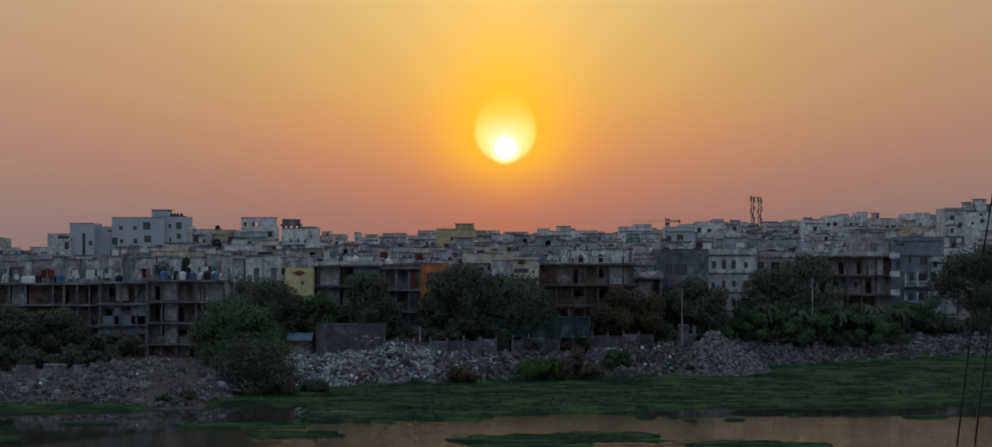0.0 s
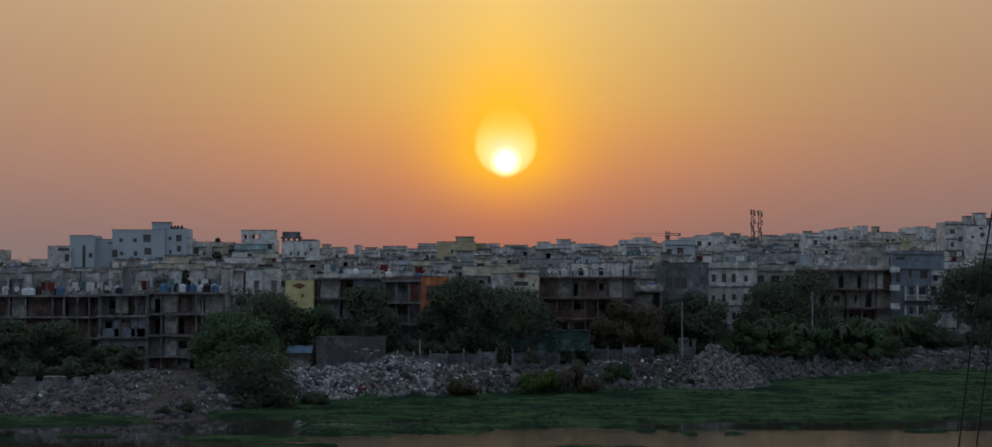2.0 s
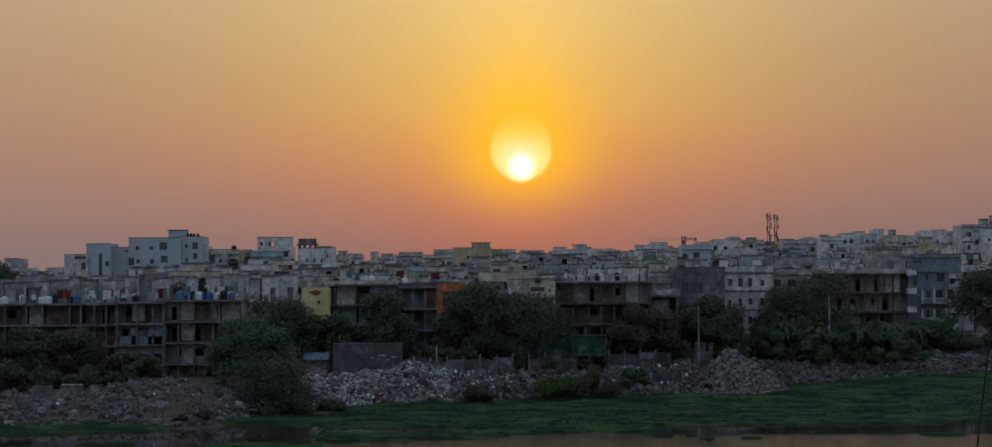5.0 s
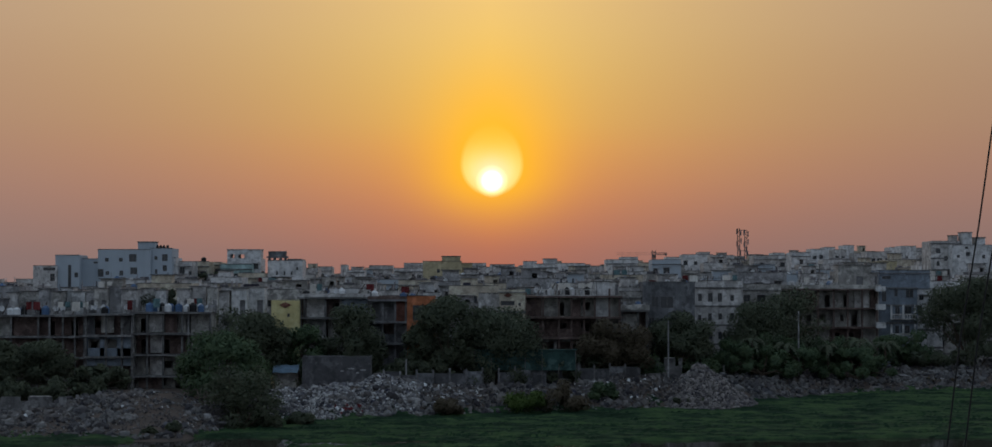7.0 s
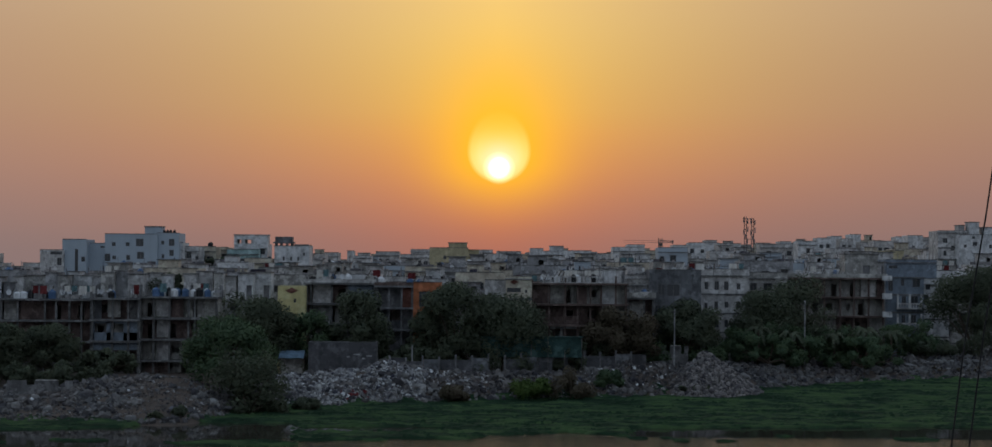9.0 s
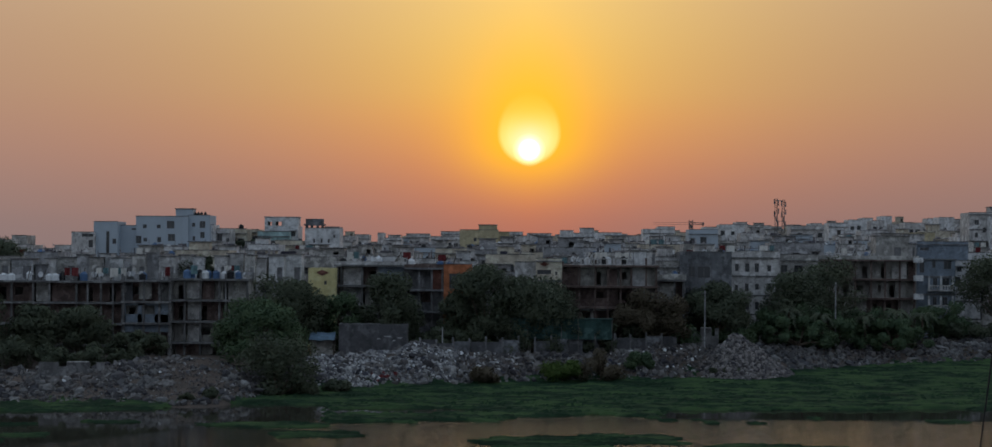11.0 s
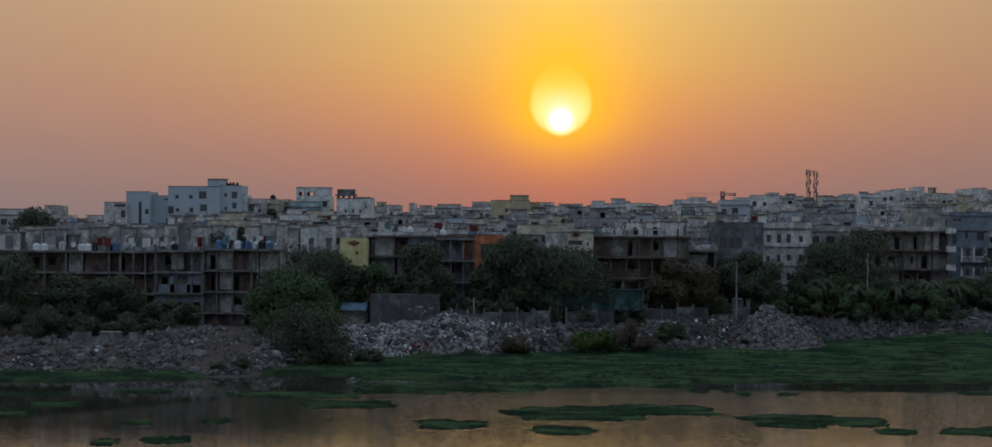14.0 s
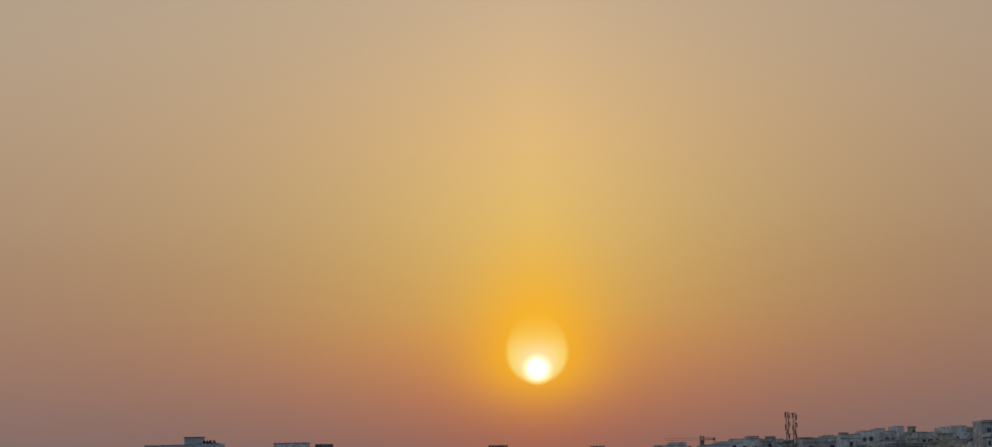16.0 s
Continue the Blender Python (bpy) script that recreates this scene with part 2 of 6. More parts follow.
leaf_mat("leaf_dark", (0.112, 0.132, 0.094), (0.135, 0.152, 0.10), 0.2, 0.6)
leaf_mat("leaf_green", (0.102, 0.152, 0.092), (0.13, 0.18, 0.098), 0.2, 0.6)
leaf_mat("leaf_bright", (0.10, 0.155, 0.05), (0.125, 0.18, 0.055), 0.25, 0.6)
leaf_mat("leaf_brown", (0.135, 0.112, 0.082), (0.15, 0.128, 0.09), 0.2, 0.6)
leaf_mat("mat_green", (0.019, 0.040, 0.022), (0.05, 0.088, 0.036), 0.04, 0.6, (0.25, 0.6, 1.0), 0.0)

glass = bpy.data.materials.new("window_glass")
glass.use_nodes = True
gb = glass.node_tree.nodes["Principled BSDF"]
gb.inputs["Base Color"].default_value = (0.05, 0.054, 0.06, 1)
gb.inputs["Roughness"].default_value = 0.12
MATS["glass"] = glass

water_mat = bpy.data.materials.new("river_water")
water_mat.use_nodes = True
nt = water_mat.node_tree
wb = nt.nodes["Principled BSDF"]
wb.inputs["Base Color"].default_value = (0.042, 0.038, 0.03, 1)
wb.inputs["Roughness"].default_value = 0.03
wb.inputs["IOR"].default_value = 1.33
wgeo = nt.nodes.new("ShaderNodeNewGeometry")
wmap = nt.nodes.new("ShaderNodeMapping")
wmap.inputs["Scale"].default_value = (0.5, 1.0, 1.0)
wn = nt.nodes.new("ShaderNodeTexNoise")
wn.inputs["Scale"].default_value, wn.inputs["Detail"].default_value = 1.6, 3.0
wbump = nt.nodes.new("ShaderNodeBump")
wbump.inputs["Strength"].default_value, wbump.inputs["Distance"].default_value = 0.5, 0.085
nt.links.new(wgeo.outputs["Position"], wmap.inputs[0])
nt.links.new(wmap.outputs[0], wn.inputs["Vector"])
nt.links.new(wn.outputs["Fac"], wbump.inputs["Height"])
# a breeze ruffles the open reach; behind a slanting line the water lies calm under the bank
wsep = nt.nodes.new("ShaderNodeSeparateXYZ")
nt.links.new(wgeo.outputs["Position"], wsep.inputs[0])


def water_math(op, a, b):
    n = nt.nodes.new("ShaderNodeMath")
    n.operation = op
    for i, v in enumerate((a, b)):
        if isinstance(v, (int, float)):
            n.inputs[i].default_value = v
        else:
            nt.links.new(v, n.inputs[i])
    return n.outputs[0]


off_middle = water_math("DIVIDE", water_math("ADD", wsep.outputs[0], 2.0), 18.5)
open_cap = water_math("ADD", 249.0, water_math("MULTIPLY", water_math("MAXIMUM", water_math("SUBTRACT", 1.0, water_math("MULTIPLY", off_middle, off_middle)), 0.0), 30.0))
calm_line = water_math("MINIMUM", water_math("ADD", water_math("MULTIPLY", wsep.outputs[0], 1.32), 274.9), open_cap)
past_line = water_math("SUBTRACT", wsep.outputs[1], calm_line)
def water_range(v, lo, hi, at_lo, at_hi):
    n = nt.nodes.new("ShaderNodeMapRange")
    n.interpolation_type = "SMOOTHSTEP"
    n.inputs[1].default_value, n.inputs[2].default_value, n.inputs[3].default_value, n.inputs[4].default_value = lo, hi, at_lo, at_hi
    nt.links.new(v, n.inputs[0])
    return n.outputs[0]


breeze = water_math("MULTIPLY", water_range(wsep.outputs[0], -36.0, 2.0, 0.24, 0.5), water_range(wsep.outputs[1], 196.0, 240.0, 0.8, 1.9))
breeze = water_math("MULTIPLY", breeze, water_range(wsep.outputs[0], 12.0, 42.0, 1.0, 0.72))
ripple = water_math("MULTIPLY", breeze, water_range(past_line, -2.5, 2.5, 1.0, 0.06))
nt.links.new(ripple, wbump.inputs["Strength"])
nt.links.new(wbump.outputs[0], wb.inputs["Normal"])
MATS["water"] = water_mat

# ---- building blocks ----
class Solid:
    """Collects boxes, tubes and panels for one mesh."""

    def __init__(self):
        self.v, self.f = [], []

    def box(self, x0, x1, y0, y1, z0, z1):
        n = len(self.v)
        self.v += [(x0, y0, z0), (x1, y0, z0), (x1, y1, z0), (x0, y1, z0), (x0, y0, z1), (x1, y0, z1), (x1, y1, z1), (x0, y1, z1)]
        self.f += [tuple(n + i for i in q) for q in ((0, 3, 2, 1), (4, 5, 6, 7), (0, 1, 5, 4), (1, 2, 6, 5), (2, 3, 7, 6), (3, 0, 4, 7))]
        return self

    def prism(self, poly, z0, z1):
        """An upright prism over a counter-clockwise outline."""
        n, k = len(self.v), len(poly)
        self.v += [(a, b, z0) for a, b in poly] + [(a, b, z1) for a, b in poly]
        self.f += [tuple(n + k - 1 - i for i in range(k)), tuple(n + k + i for i in range(k))]
        self.f += [(n + i, n + (i + 1) % k, n + k + (i + 1) % k, n + k + i) for i in range(k)]
        return self

    def u_wall(self, w, d, y0, t, z0, z1):
        """Two side walls and the back wall in one piece, open to the front."""
        return self.prism([(0, y0), (t, y0), (t, d - t), (w - t, d - t), (w - t, y0), (w, y0), (w, d), (0, d)], z0, z1)

    def ring_wall(self, w, d, t, z0, z1):
        n = len(self.v)
        outer, inner = [(0, 0), (w, 0), (w, d), (0, d)], [(t, t), (w - t, t), (w - t, d - t), (t, d - t)]
        for z in (z0, z1):
            self.v += [(a, b, z) for a, b in outer] + [(a, b, z) for a, b in inner]
        for i in range(4):
            j = (i + 1) % 4
            self.f += [(n + i, n + j, n + 8 + j, n + 8 + i), (n + 4 + j, n + 4 + i, n + 12 + i, n + 12 + j), (n + 8 + i, n + 8 + j, n + 12 + j, n + 12 + i), (n + j, n + i, n + 4 + i, n + 4 + j)]
        return self

    def tube(self, a, b, r0, r1=None, sides=8):
        a, b = Vector(a), Vector(b)
        r1 = r0 if r1 is None else r1
        q = (b - a).to_track_quat("Z", "Y")
        n = len(self.v)
        for p, r in ((a, r0), (b, r1)):
            self.v += [tuple(p + q @ Vector((r * math.cos(k * 2 * math.pi / sides), r * math.sin(k * 2 * math.pi / sides), 0))) for k in range(sides)]
        self.f += [(n + k, n + (k + 1) % sides, n + sides + (k + 1) % sides, n + sides + k) for k in range(sides)]
        self.f += [tuple(n + sides - 1 - k for k in range(sides)), tuple(n + sides + k for k in range(sides))]
        return self

    def ring(self, profile, sides=14, at=(0, 0, 0)):
        """A turned shape from (radius, height) pairs."""
        n = len(self.v)
        for r, z in profile:
            self.v += [(at[0] + r * math.cos(k * 2 * math.pi / sides), at[1] + r * math.sin(k * 2 * math.pi / sides), at[2] + z) for k in range(sides)]
        for i in range(len(profile) - 1):
            self.f += [(n + i * sides + k, n + i * sides + (k + 1) % sides, n + (i + 1) * sides + (k + 1) % sides, n + (i + 1) * sides + k) for k in range(sides)]
        self.f += [tuple(n + sides - 1 - k for k in range(sides)), tuple(n + (len(profile) - 1) * sides + k for k in range(sides))]
        return self

    def pierced(self, w, h, t, holes):
        """An upright wall on the line y = 0 to t with openings (u, v, width, height) right through it."""
        us = sorted({0.0, w, *[min(max(c, 0), w) for u, v, a, b in holes for c in (u, u + a)]})
        vs = sorted({0.0, h, *[min(max(c, 0), h) for u, v, a, b in holes for c in (v, v + b)]})
        nu, nv = len(us) - 1, len(vs) - 1
        full = [[not any(u < (us[i] + us[i + 1]) / 2 < u + a and v < (vs[j] + vs[j + 1]) / 2 < v + b for u, v, a, b in holes) for j in range(nv)] for i in range(nu)]
        n = len(self.v)
        idx = lambda i, j, k: n + (i * (nv + 1) + j) * 2 + k
        for u in us:
            for v in vs:
                self.v += [(u, 0.0, v), (u, t, v)]
        for i in range(nu):
            for j in range(nv):
                if not full[i][j]:
                    continue
                self.f += [(idx(i, j, 0), idx(i + 1, j, 0), idx(i + 1, j + 1, 0), idx(i, j + 1, 0)),
                           (idx(i, j, 1), idx(i, j + 1, 1), idx(i + 1, j + 1, 1), idx(i + 1, j, 1))]
                if i == 0 or not full[i - 1][j]:
                    self.f.append((idx(i, j, 0), idx(i, j + 1, 0), idx(i, j + 1, 1), idx(i, j, 1)))
                if i == nu - 1 or not full[i + 1][j]:
                    self.f.append((idx(i + 1, j, 0), idx(i + 1, j, 1), idx(i + 1, j + 1, 1), idx(i + 1, j + 1, 0)))
                if j == 0 or not full[i][j - 1]:
                    self.f.append((idx(i, j, 0), idx(i, j, 1), idx(i + 1, j, 1), idx(i + 1, j, 0)))
                if j == nv - 1 or not full[i][j + 1]:
                    self.f.append((idx(i, j + 1, 0), idx(i + 1, j + 1, 0), idx(i + 1, j + 1, 1), idx(i, j + 1, 1)))
        return self

    def mesh(self, name, material):
        me = bpy.data.meshes.new(name)
        me.from_pydata(self.v, [], self.f)
        me.materials.append(MATS[material])
        return me


def part(name, shape, material, parent, label="", at=(0, 0, 0)):
    """Links a shape as one mesh object under a thing or under a part."""
    me = shape.mesh(name, material) if isinstance(shape, Solid) else shape
    ob = new(name, me)
    ob.parent = parent
    ob.location = at
    if label:
        ob["label"] = label
    return ob


def thing(name, x, y, z, label, category, group="", kind="", turn=0.0):
    ob = new(name)
    ob.location, ob.rotation_euler[2] = (x, y, z), radians(turn)
    return tagged(ob, label, category, group, kind)


def lerp_table(table, x):
    if x <= table[0][0]:
        return table[0][1]
    for (a, p), (b, q) in zip(table, table[1:]):
        if x <= b:
            s = (x - a) / (b - a)
            return p + (q - p) * s * s * (3 - 2 * s)
    return table[-1][1]


# ---- lie of the land: river, marsh, rubble bank, town ----
TOE = ((-140, 255), (-90, 258), (-61, 262), (-38, 262), (-29, 290), (-14, 300), (0, 308), (20, 314), (40, 328), (60, 342), (80, 350), (140, 352))
TOE_Z = ((0, 0.3), (20, 0.4), (45, 1.0), (70, 1.6), (140, 1.8))
CREST = ((-140, 2.6), (-70, 2.6), (-58, 2.8), (-50, 4.2), (-43, 4.4), (-36, 3.2), (-29, 3.6), (-24, 4.1), (-18, 4.4), (-14, 5.5), (-10, 4.6), (-4, 3.9), (14, 3.9), (22, 4.9),
         (29, 5.0), (36, 4.6), (43, 4.3), (50, 4.2), (62, 4.3), (72, 5.0), (90, 5.6), (140, 5.6))
BROAD = ((-140, 30), (-40, 28), (-29, 18), (0, 8), (14, 9), (30, 12), (60, 15), (140, 16))


def mound(x, y):
    """A tipped cone of gravel at the foot of the bank."""
    return 6.7 - 0.74 * math.hypot(x - 33.0, (y - 325) * 0.85) + 0.35 * noise.noise(Vector((x * 0.4, y * 0.4, 11)))


def land(x, y):
    """Height of the ground."""
    toe, foot, crest, broad = lerp_table(TOE, x), lerp_table(TOE_Z, x), lerp_table(CREST, x), lerp_table(BROAD, x)
    if y < toe:
        s = (toe - y) / 60.0
        z = foot - min(1, s) * (foot + 1.2) if foot > 0.35 else foot - min(1, s * 6) * 1.5
        if y < 60:
            z = max(z, -1.2 + min(1, (60 - y) / 15.0) * 3.2)
        return max(z, mound(x, y))
    s = min(1.0, (y - toe) / broad)
    z = foot + (crest - foot) * (1 - (1 - s) ** 1.7)
    back = min(1.0, max(0.0, (y - toe - broad) / 10.0))
    z += (3.2 - crest) * back if y > toe + broad else 0
    if s < 1 or back < 1:
        z += (0.4 * noise.noise(Vector((x * 0.22, y * 0.25, 0))) + 0.3 * noise.noise(Vector((x * 0.6, y * 0.6, 4)))) * min(1, s * 4)
    z = max(z, mound(x, y))
    far = min(1.0, max(0.0, (y - 430) / 500.0))
    z += far * far * (3 - 2 * far) * (2.0 + 12.0 * min(1.0, max(0.0, (x + 40) / 200.0)))
    return z


def spaced(stops):
    out = []
    for a, b, step in stops:
        k = max(1, round((b - a) / step))
        out += [a + (b - a) * i / k for i in range(k)]
    return out + [stops[-1][1]]


xs = spaced(((-4000, -1000, 500), (-1000, -160, 60), (-160, 130, 1.6), (130, 1000, 60), (1000, 4000, 500)))
ys = spaced(((-300, 40, 40), (40, 80, 8), (80, 250, 17), (250, 385, 1.2), (385, 460, 6), (460, 1000, 40), (1000, 4900, 400)))
gv = [(x, y, land(x, y)) for y in ys for x in xs]
nx = len(xs)
gf = [(j * nx + i, j * nx + i + 1, (j + 1) * nx + i + 1, (j + 1) * nx + i) for j in range(len(ys) - 1) for i in range(nx - 1)]
me = bpy.data.meshes.new("ground")
me.from_pydata(gv, [], gf)
me.materials.append(MATS["earth"])
me.shade_smooth()
ground = tagged(new("ground", me), "brown earth river bank and town ground", "ground", kind="structure")

wv = [(-900, 50, 0), (900, 50, 0), (900, 370, 0), (-900, 370, 0)]
me = bpy.data.meshes.new("water")
me.from_pydata(wv, [], [(0, 1, 2, 3)])
me.materials.append(MATS["water"])
tagged(new("water", me), "still muddy brown river water mirroring the sunset", "river", kind="structure")


# ---- houses ----
WINDOWS = {}
ROOFS = []


def window(parent, u, v, w, h, depth=0.0, shade=True, fine=True, frame_mat="steel"):
    key = (round(w, 1), round(h, 1), shade, fine, frame_mat)
    if key not in WINDOWS:
        w2, h2 = key[0], key[1]
        fr = Solid().pierced(w2, h2, 0.07, [(0.06, 0.06, w2 / 2 - 0.09, h2 - 0.12), (w2 / 2 + 0.03, 0.06, w2 / 2 - 0.09, h2 - 0.12)])
        fr.v = [(a, b + 0.1, c) for a, b, c in fr.v]
        pane = Solid().box(0.0, w2, 0.14, 0.16, 0.0, h2)
        sh = Solid().box(-0.2, w2 + 0.2, -0.45, 0.02, h2 + 0.05, h2 + 0.13)
        WINDOWS[key] = (fr.mesh("window", frame_mat), pane.mesh("pane", "glass"), sh.mesh("sunshade", "grey"))
    fr, pane, sh = WINDOWS[key]
    if not fine:
        part("window", pane, "glass", parent, at=(u, depth, v))
        return
    wi = part("window", fr, "steel", parent, at=(u, depth, v))
    part("pane", pane, "glass", wi)
    if shade:
        part("sunshade", sh, "concrete", wi)


def grid_holes(w, h, floors, cols, rng, size=(1.1, 1.25), skip=0.25, storey=3.1):
    out = []
    for k in range(floors):
        v = h - (k + 1) * storey + 1.0
        if v < 0.3:
            break
        for c in range(cols):
            if rng.random() < skip:
                continue
            ww, hh = size[0] * rng.uniform(0.75, 1.3), size[1] * rng.uniform(0.8, 1.1)
            u = w * (c + 0.5) / cols - ww / 2 + rng.uniform(-0.25, 0.25)
            if u > 0.3 and u + ww < w - 0.3:
                out.append((u, v, ww, min(hh, 1.7)))
    # openings of one storey must not overlap
    out.sort(key=lambda o: (o[1], o[0]))
    good = []
    for o in out:
        if not any(abs(o[1] - g[1]) < 1.5 and o[0] < g[0] + g[2] + 0.3 for g in good):
            good.append(o)
    return good


def house(x, y, w, d, top, paint, label, floors=3, cols=3, seed=1, holes=None, parapet=0.9, fine=True, bands=True, cap="concrete", skip=0.25, group="", stair=None):
    """A flat-roofed masonry house; x is its middle, y its front, top the height of its roof."""
    rng = random.Random(seed)
    z0 = min(land(x - w / 2, y), land(x + w / 2, y), land(x, y + d)) - 0.3
    h = top - z0
    e = thing("house", x - w / 2, y, z0, label, "house", group)
    if group:
        ROOFS.append((x - w / 2, y, w, d, top, parapet))
    shades = holes is None
    if holes is None:
        holes = grid_holes(w, h, floors, cols, rng, skip=skip)
    part("wall", Solid().pierced(w, h, 0.25, holes), paint, e)
    part("wall", Solid().u_wall(w, d, 0.25, 0.25, 0, h), paint, e)
    part("roof", Solid().box(0.25, w - 0.25, 0.25, d - 0.25, h - 0.25, h - 0.05), "concrete", e)
    if parapet > 0:
        part("parapet", Solid().ring_wall(w, d, 0.15, h, h + parapet), paint, e)
        part("coping", Solid().box(-0.06, w + 0.06, -0.08, 0.2, h + parapet, h + parapet + 0.1), "concrete", e)
    if bands:
        for k in range(1, floors + 1):
            v = h - k * 3.1
            if v > 0.5:
                part("floor_band", Solid().box(-0.05, w + 0.05, -0.1, -0.002, v - 0.15, v + 0.12), cap, e)
        part("cornice", Solid().box(-0.15, w + 0.15, -0.3, -0.002, h - 0.18, h - 0.02), cap, e)
    for u, v, a, b in holes:
        window(e, u, v, a, b, shade=shades and b < 1.8 and fine, fine=fine)
    if stair:
        # stair head on the roof: offset, width, height
        u, sw, sh = stair
        s = part("stair_head", Solid().pierced(sw, sh, 0.2, [(sw * 0.55, 0.1, min(0.9, sw * 0.3), min(2.0, sh * 0.7))] if seed % 3 == 0 else []), paint, e, at=(u, min(1.2, d * 0.2), h - 0.05))
        part("wall", Solid().u_wall(sw, 3.5, 0.2, 0.2, 0, sh), paint, s)
        part("roof_slab", Solid().box(-0.3, sw + 0.3, -0.35, 3.7, sh, sh + 0.14), cap, s)
    return e


def skeleton(x, y, w, d, top, storey, label, cols, fills=(), floors=4, rail=(), slab_mat="concrete", back="dirty", parapet=1.0, parapet_mat="dirty", overhang=0.5, seed=1):
    """An unfinished concrete frame: slabs and columns, rooms set back behind open galleries.
    cols: offsets of the columns; fills: (storey from the top, u0, u1, v0, v1, paint) panels between them; rail: storeys with a low wall."""
    rng = random.Random(seed)
    z0 = min(land(x - w / 2, y), land(x + w / 2, y)) - 0.3
    e = thing("unfinished_building", x - w / 2, y, z0, label, "building")
    h = top - z0
    for k in range(floors):
        part("floor_slab", Solid().box(-0.2, w + 0.2, -overhang, d, h - k * storey - 0.28, h - k * storey), slab_mat, e)
    for u in cols:
        for k in range(floors):
            z1 = h - k * storey - 0.28
            z2 = max(0.0, z1 - storey + 0.28)
            if z1 > 0.2:
                part("column", Solid().box(u - 0.14, u + 0.14, 0.1, 0.45, z2, z1), slab_mat, e)
    for k in range(floors):
        z1 = h - k * storey - 0.28
        z2 = max(0.0, z1 - storey + 0.28)
        holes = []
        u = rng.uniform(0.6, 1.5)
        while u < w - 1.6:
            if rng.random() < 0.55:
                holes.append((u, 0.05, 0.95, min(2.05, z1 - z2 - 0.1)))
            else:
                holes.append((u, 0.95, 1.2, min(1.15, z1 - z2 - 1.1)))
            u += rng.uniform(2.2, 4.2)
        part("back_wall", Solid().pierced(w, z1 - z2, 0.2, [q for q in holes if q[3] > 0.2]), rng.choice((back, "dirty", "brick")), e, at=(0, 2.3, z2))
        part("inner_wall", Solid().box(0, w, d - 0.3, d - 0.1, z2, z1), "pale", e)
        part("side_wall", Solid().box(0, 0.2, 0.5, d, z2, z1), back, e)
        part("side_wall", Solid().box(w - 0.2, w, 0.5, d, z2, z1), back, e)
        if k + 1 in rail:
            part("balcony_wall", Solid().box(0, w, -overhang + 0.02, -overhang + 0.14, z2, z2 + 0.95), back, e)
    for u in cols[::2]:
        part("column_stub", Solid().box(u - 0.15, u + 0.15, 0.1, 0.4, h, h + rng.uniform(0.5, 1.3)), slab_mat, e)
    for k, u0, u1, v0, v1, paint in fills:
        z2 = h - k * storey - storey
        back_by = 0.48 if paint in ("slate", "red") else 1.5
        part("infill_wall", Solid().box(u0, u1, back_by, back_by + 0.2, z2 + v0 * storey, z2 + min(v1 * storey, storey - 0.28)), paint, e)
    if parapet:
        part("parapet", Solid().box(-0.2, w + 0.2, -overhang, -overhang + 0.15, h, h + parapet), parapet_mat, e)
        part("parapet", Solid().box(-0.2, w + 0.2, d - 0.15, d, h, h + parapet), parapet_mat, e)
    return e, h


# ---- rooftop things ----
def tank_shape(r, h):
    prof = [(r * 0.96, 0)]
    for k in range(4):
        prof += [(r, h * (0.06 + 0.19 * k)), (r, h * (0.17 + 0.19 * k)), (r * 0.95, h * (0.2 + 0.19 * k))]
    return prof + [(r * 0.85, h * 0.86), (r * 0.4, h * 0.95)]


def water_tank(x, y, z, colour="black_plastic", r=0.6, h=1.4, words="black plastic"):
    e = thing("water_tank", x, y, z, f"{words} rooftop water tank standing on a flat roof", "water tank", "rooftop tanks")
    part("body", Solid().ring(tank_shape(r, h)), colour, e)
    part("lid", Solid().ring([(r * 0.42, h * 0.945), (r * 0.42, h * 1.0), (r * 0.3, h * 1.03)]), colour, e)
    return e


def clothes_line(x, y, z, w, cloths, seed=1):
    """Two posts, a line and washing hung on it."""
    rng = random.Random(seed)
    e = thing("clothes_line", x, y, z, "washing hung out on a line above a flat roof", "clothes line")
    for u in (0, w):
        part("post", Solid().tube((u, 0, 0), (u, 0, 2.0), 0.04), "steel", e)
    part("line", Solid().tube((0, 0, 1.95), (w, 0, 1.95), 0.012, sides=5), "cable", e)
    u = 0.2
    for c in cloths:
        cw, ch = rng.uniform(0.7, 1.3), rng.uniform(0.8, 1.5)
        if u + cw > w:
            break
        s = Solid()
        n = 6
        for k in range(n + 1):
            for j, v in enumerate((1.95, 1.95 - ch / 2, 1.95 - ch)):
                s.v.append((u + cw * k / n, 0.05 * math.sin(k * 1.7 + j) * (1 + j), v))
        for k in range(n + 1):
            for j, v in enumerate((1.95, 1.95 - ch / 2, 1.95 - ch)):
                s.v.append((u + cw * k / n, 0.02 + 0.05 * math.sin(k * 1.7 + j) * (1 + j), v))
        m = 3 * (n + 1)
        for k in range(n):
            for j in range(2):
                q = (k * 3 + j, k * 3 + j + 1, k * 3 + j + 4, k * 3 + j + 3)
                s.f += [q, tuple(m + i for i in reversed(q))]
        part("cloth", s, c, e)
        u += cw + rng.uniform(0.05, 0.5)
    return e


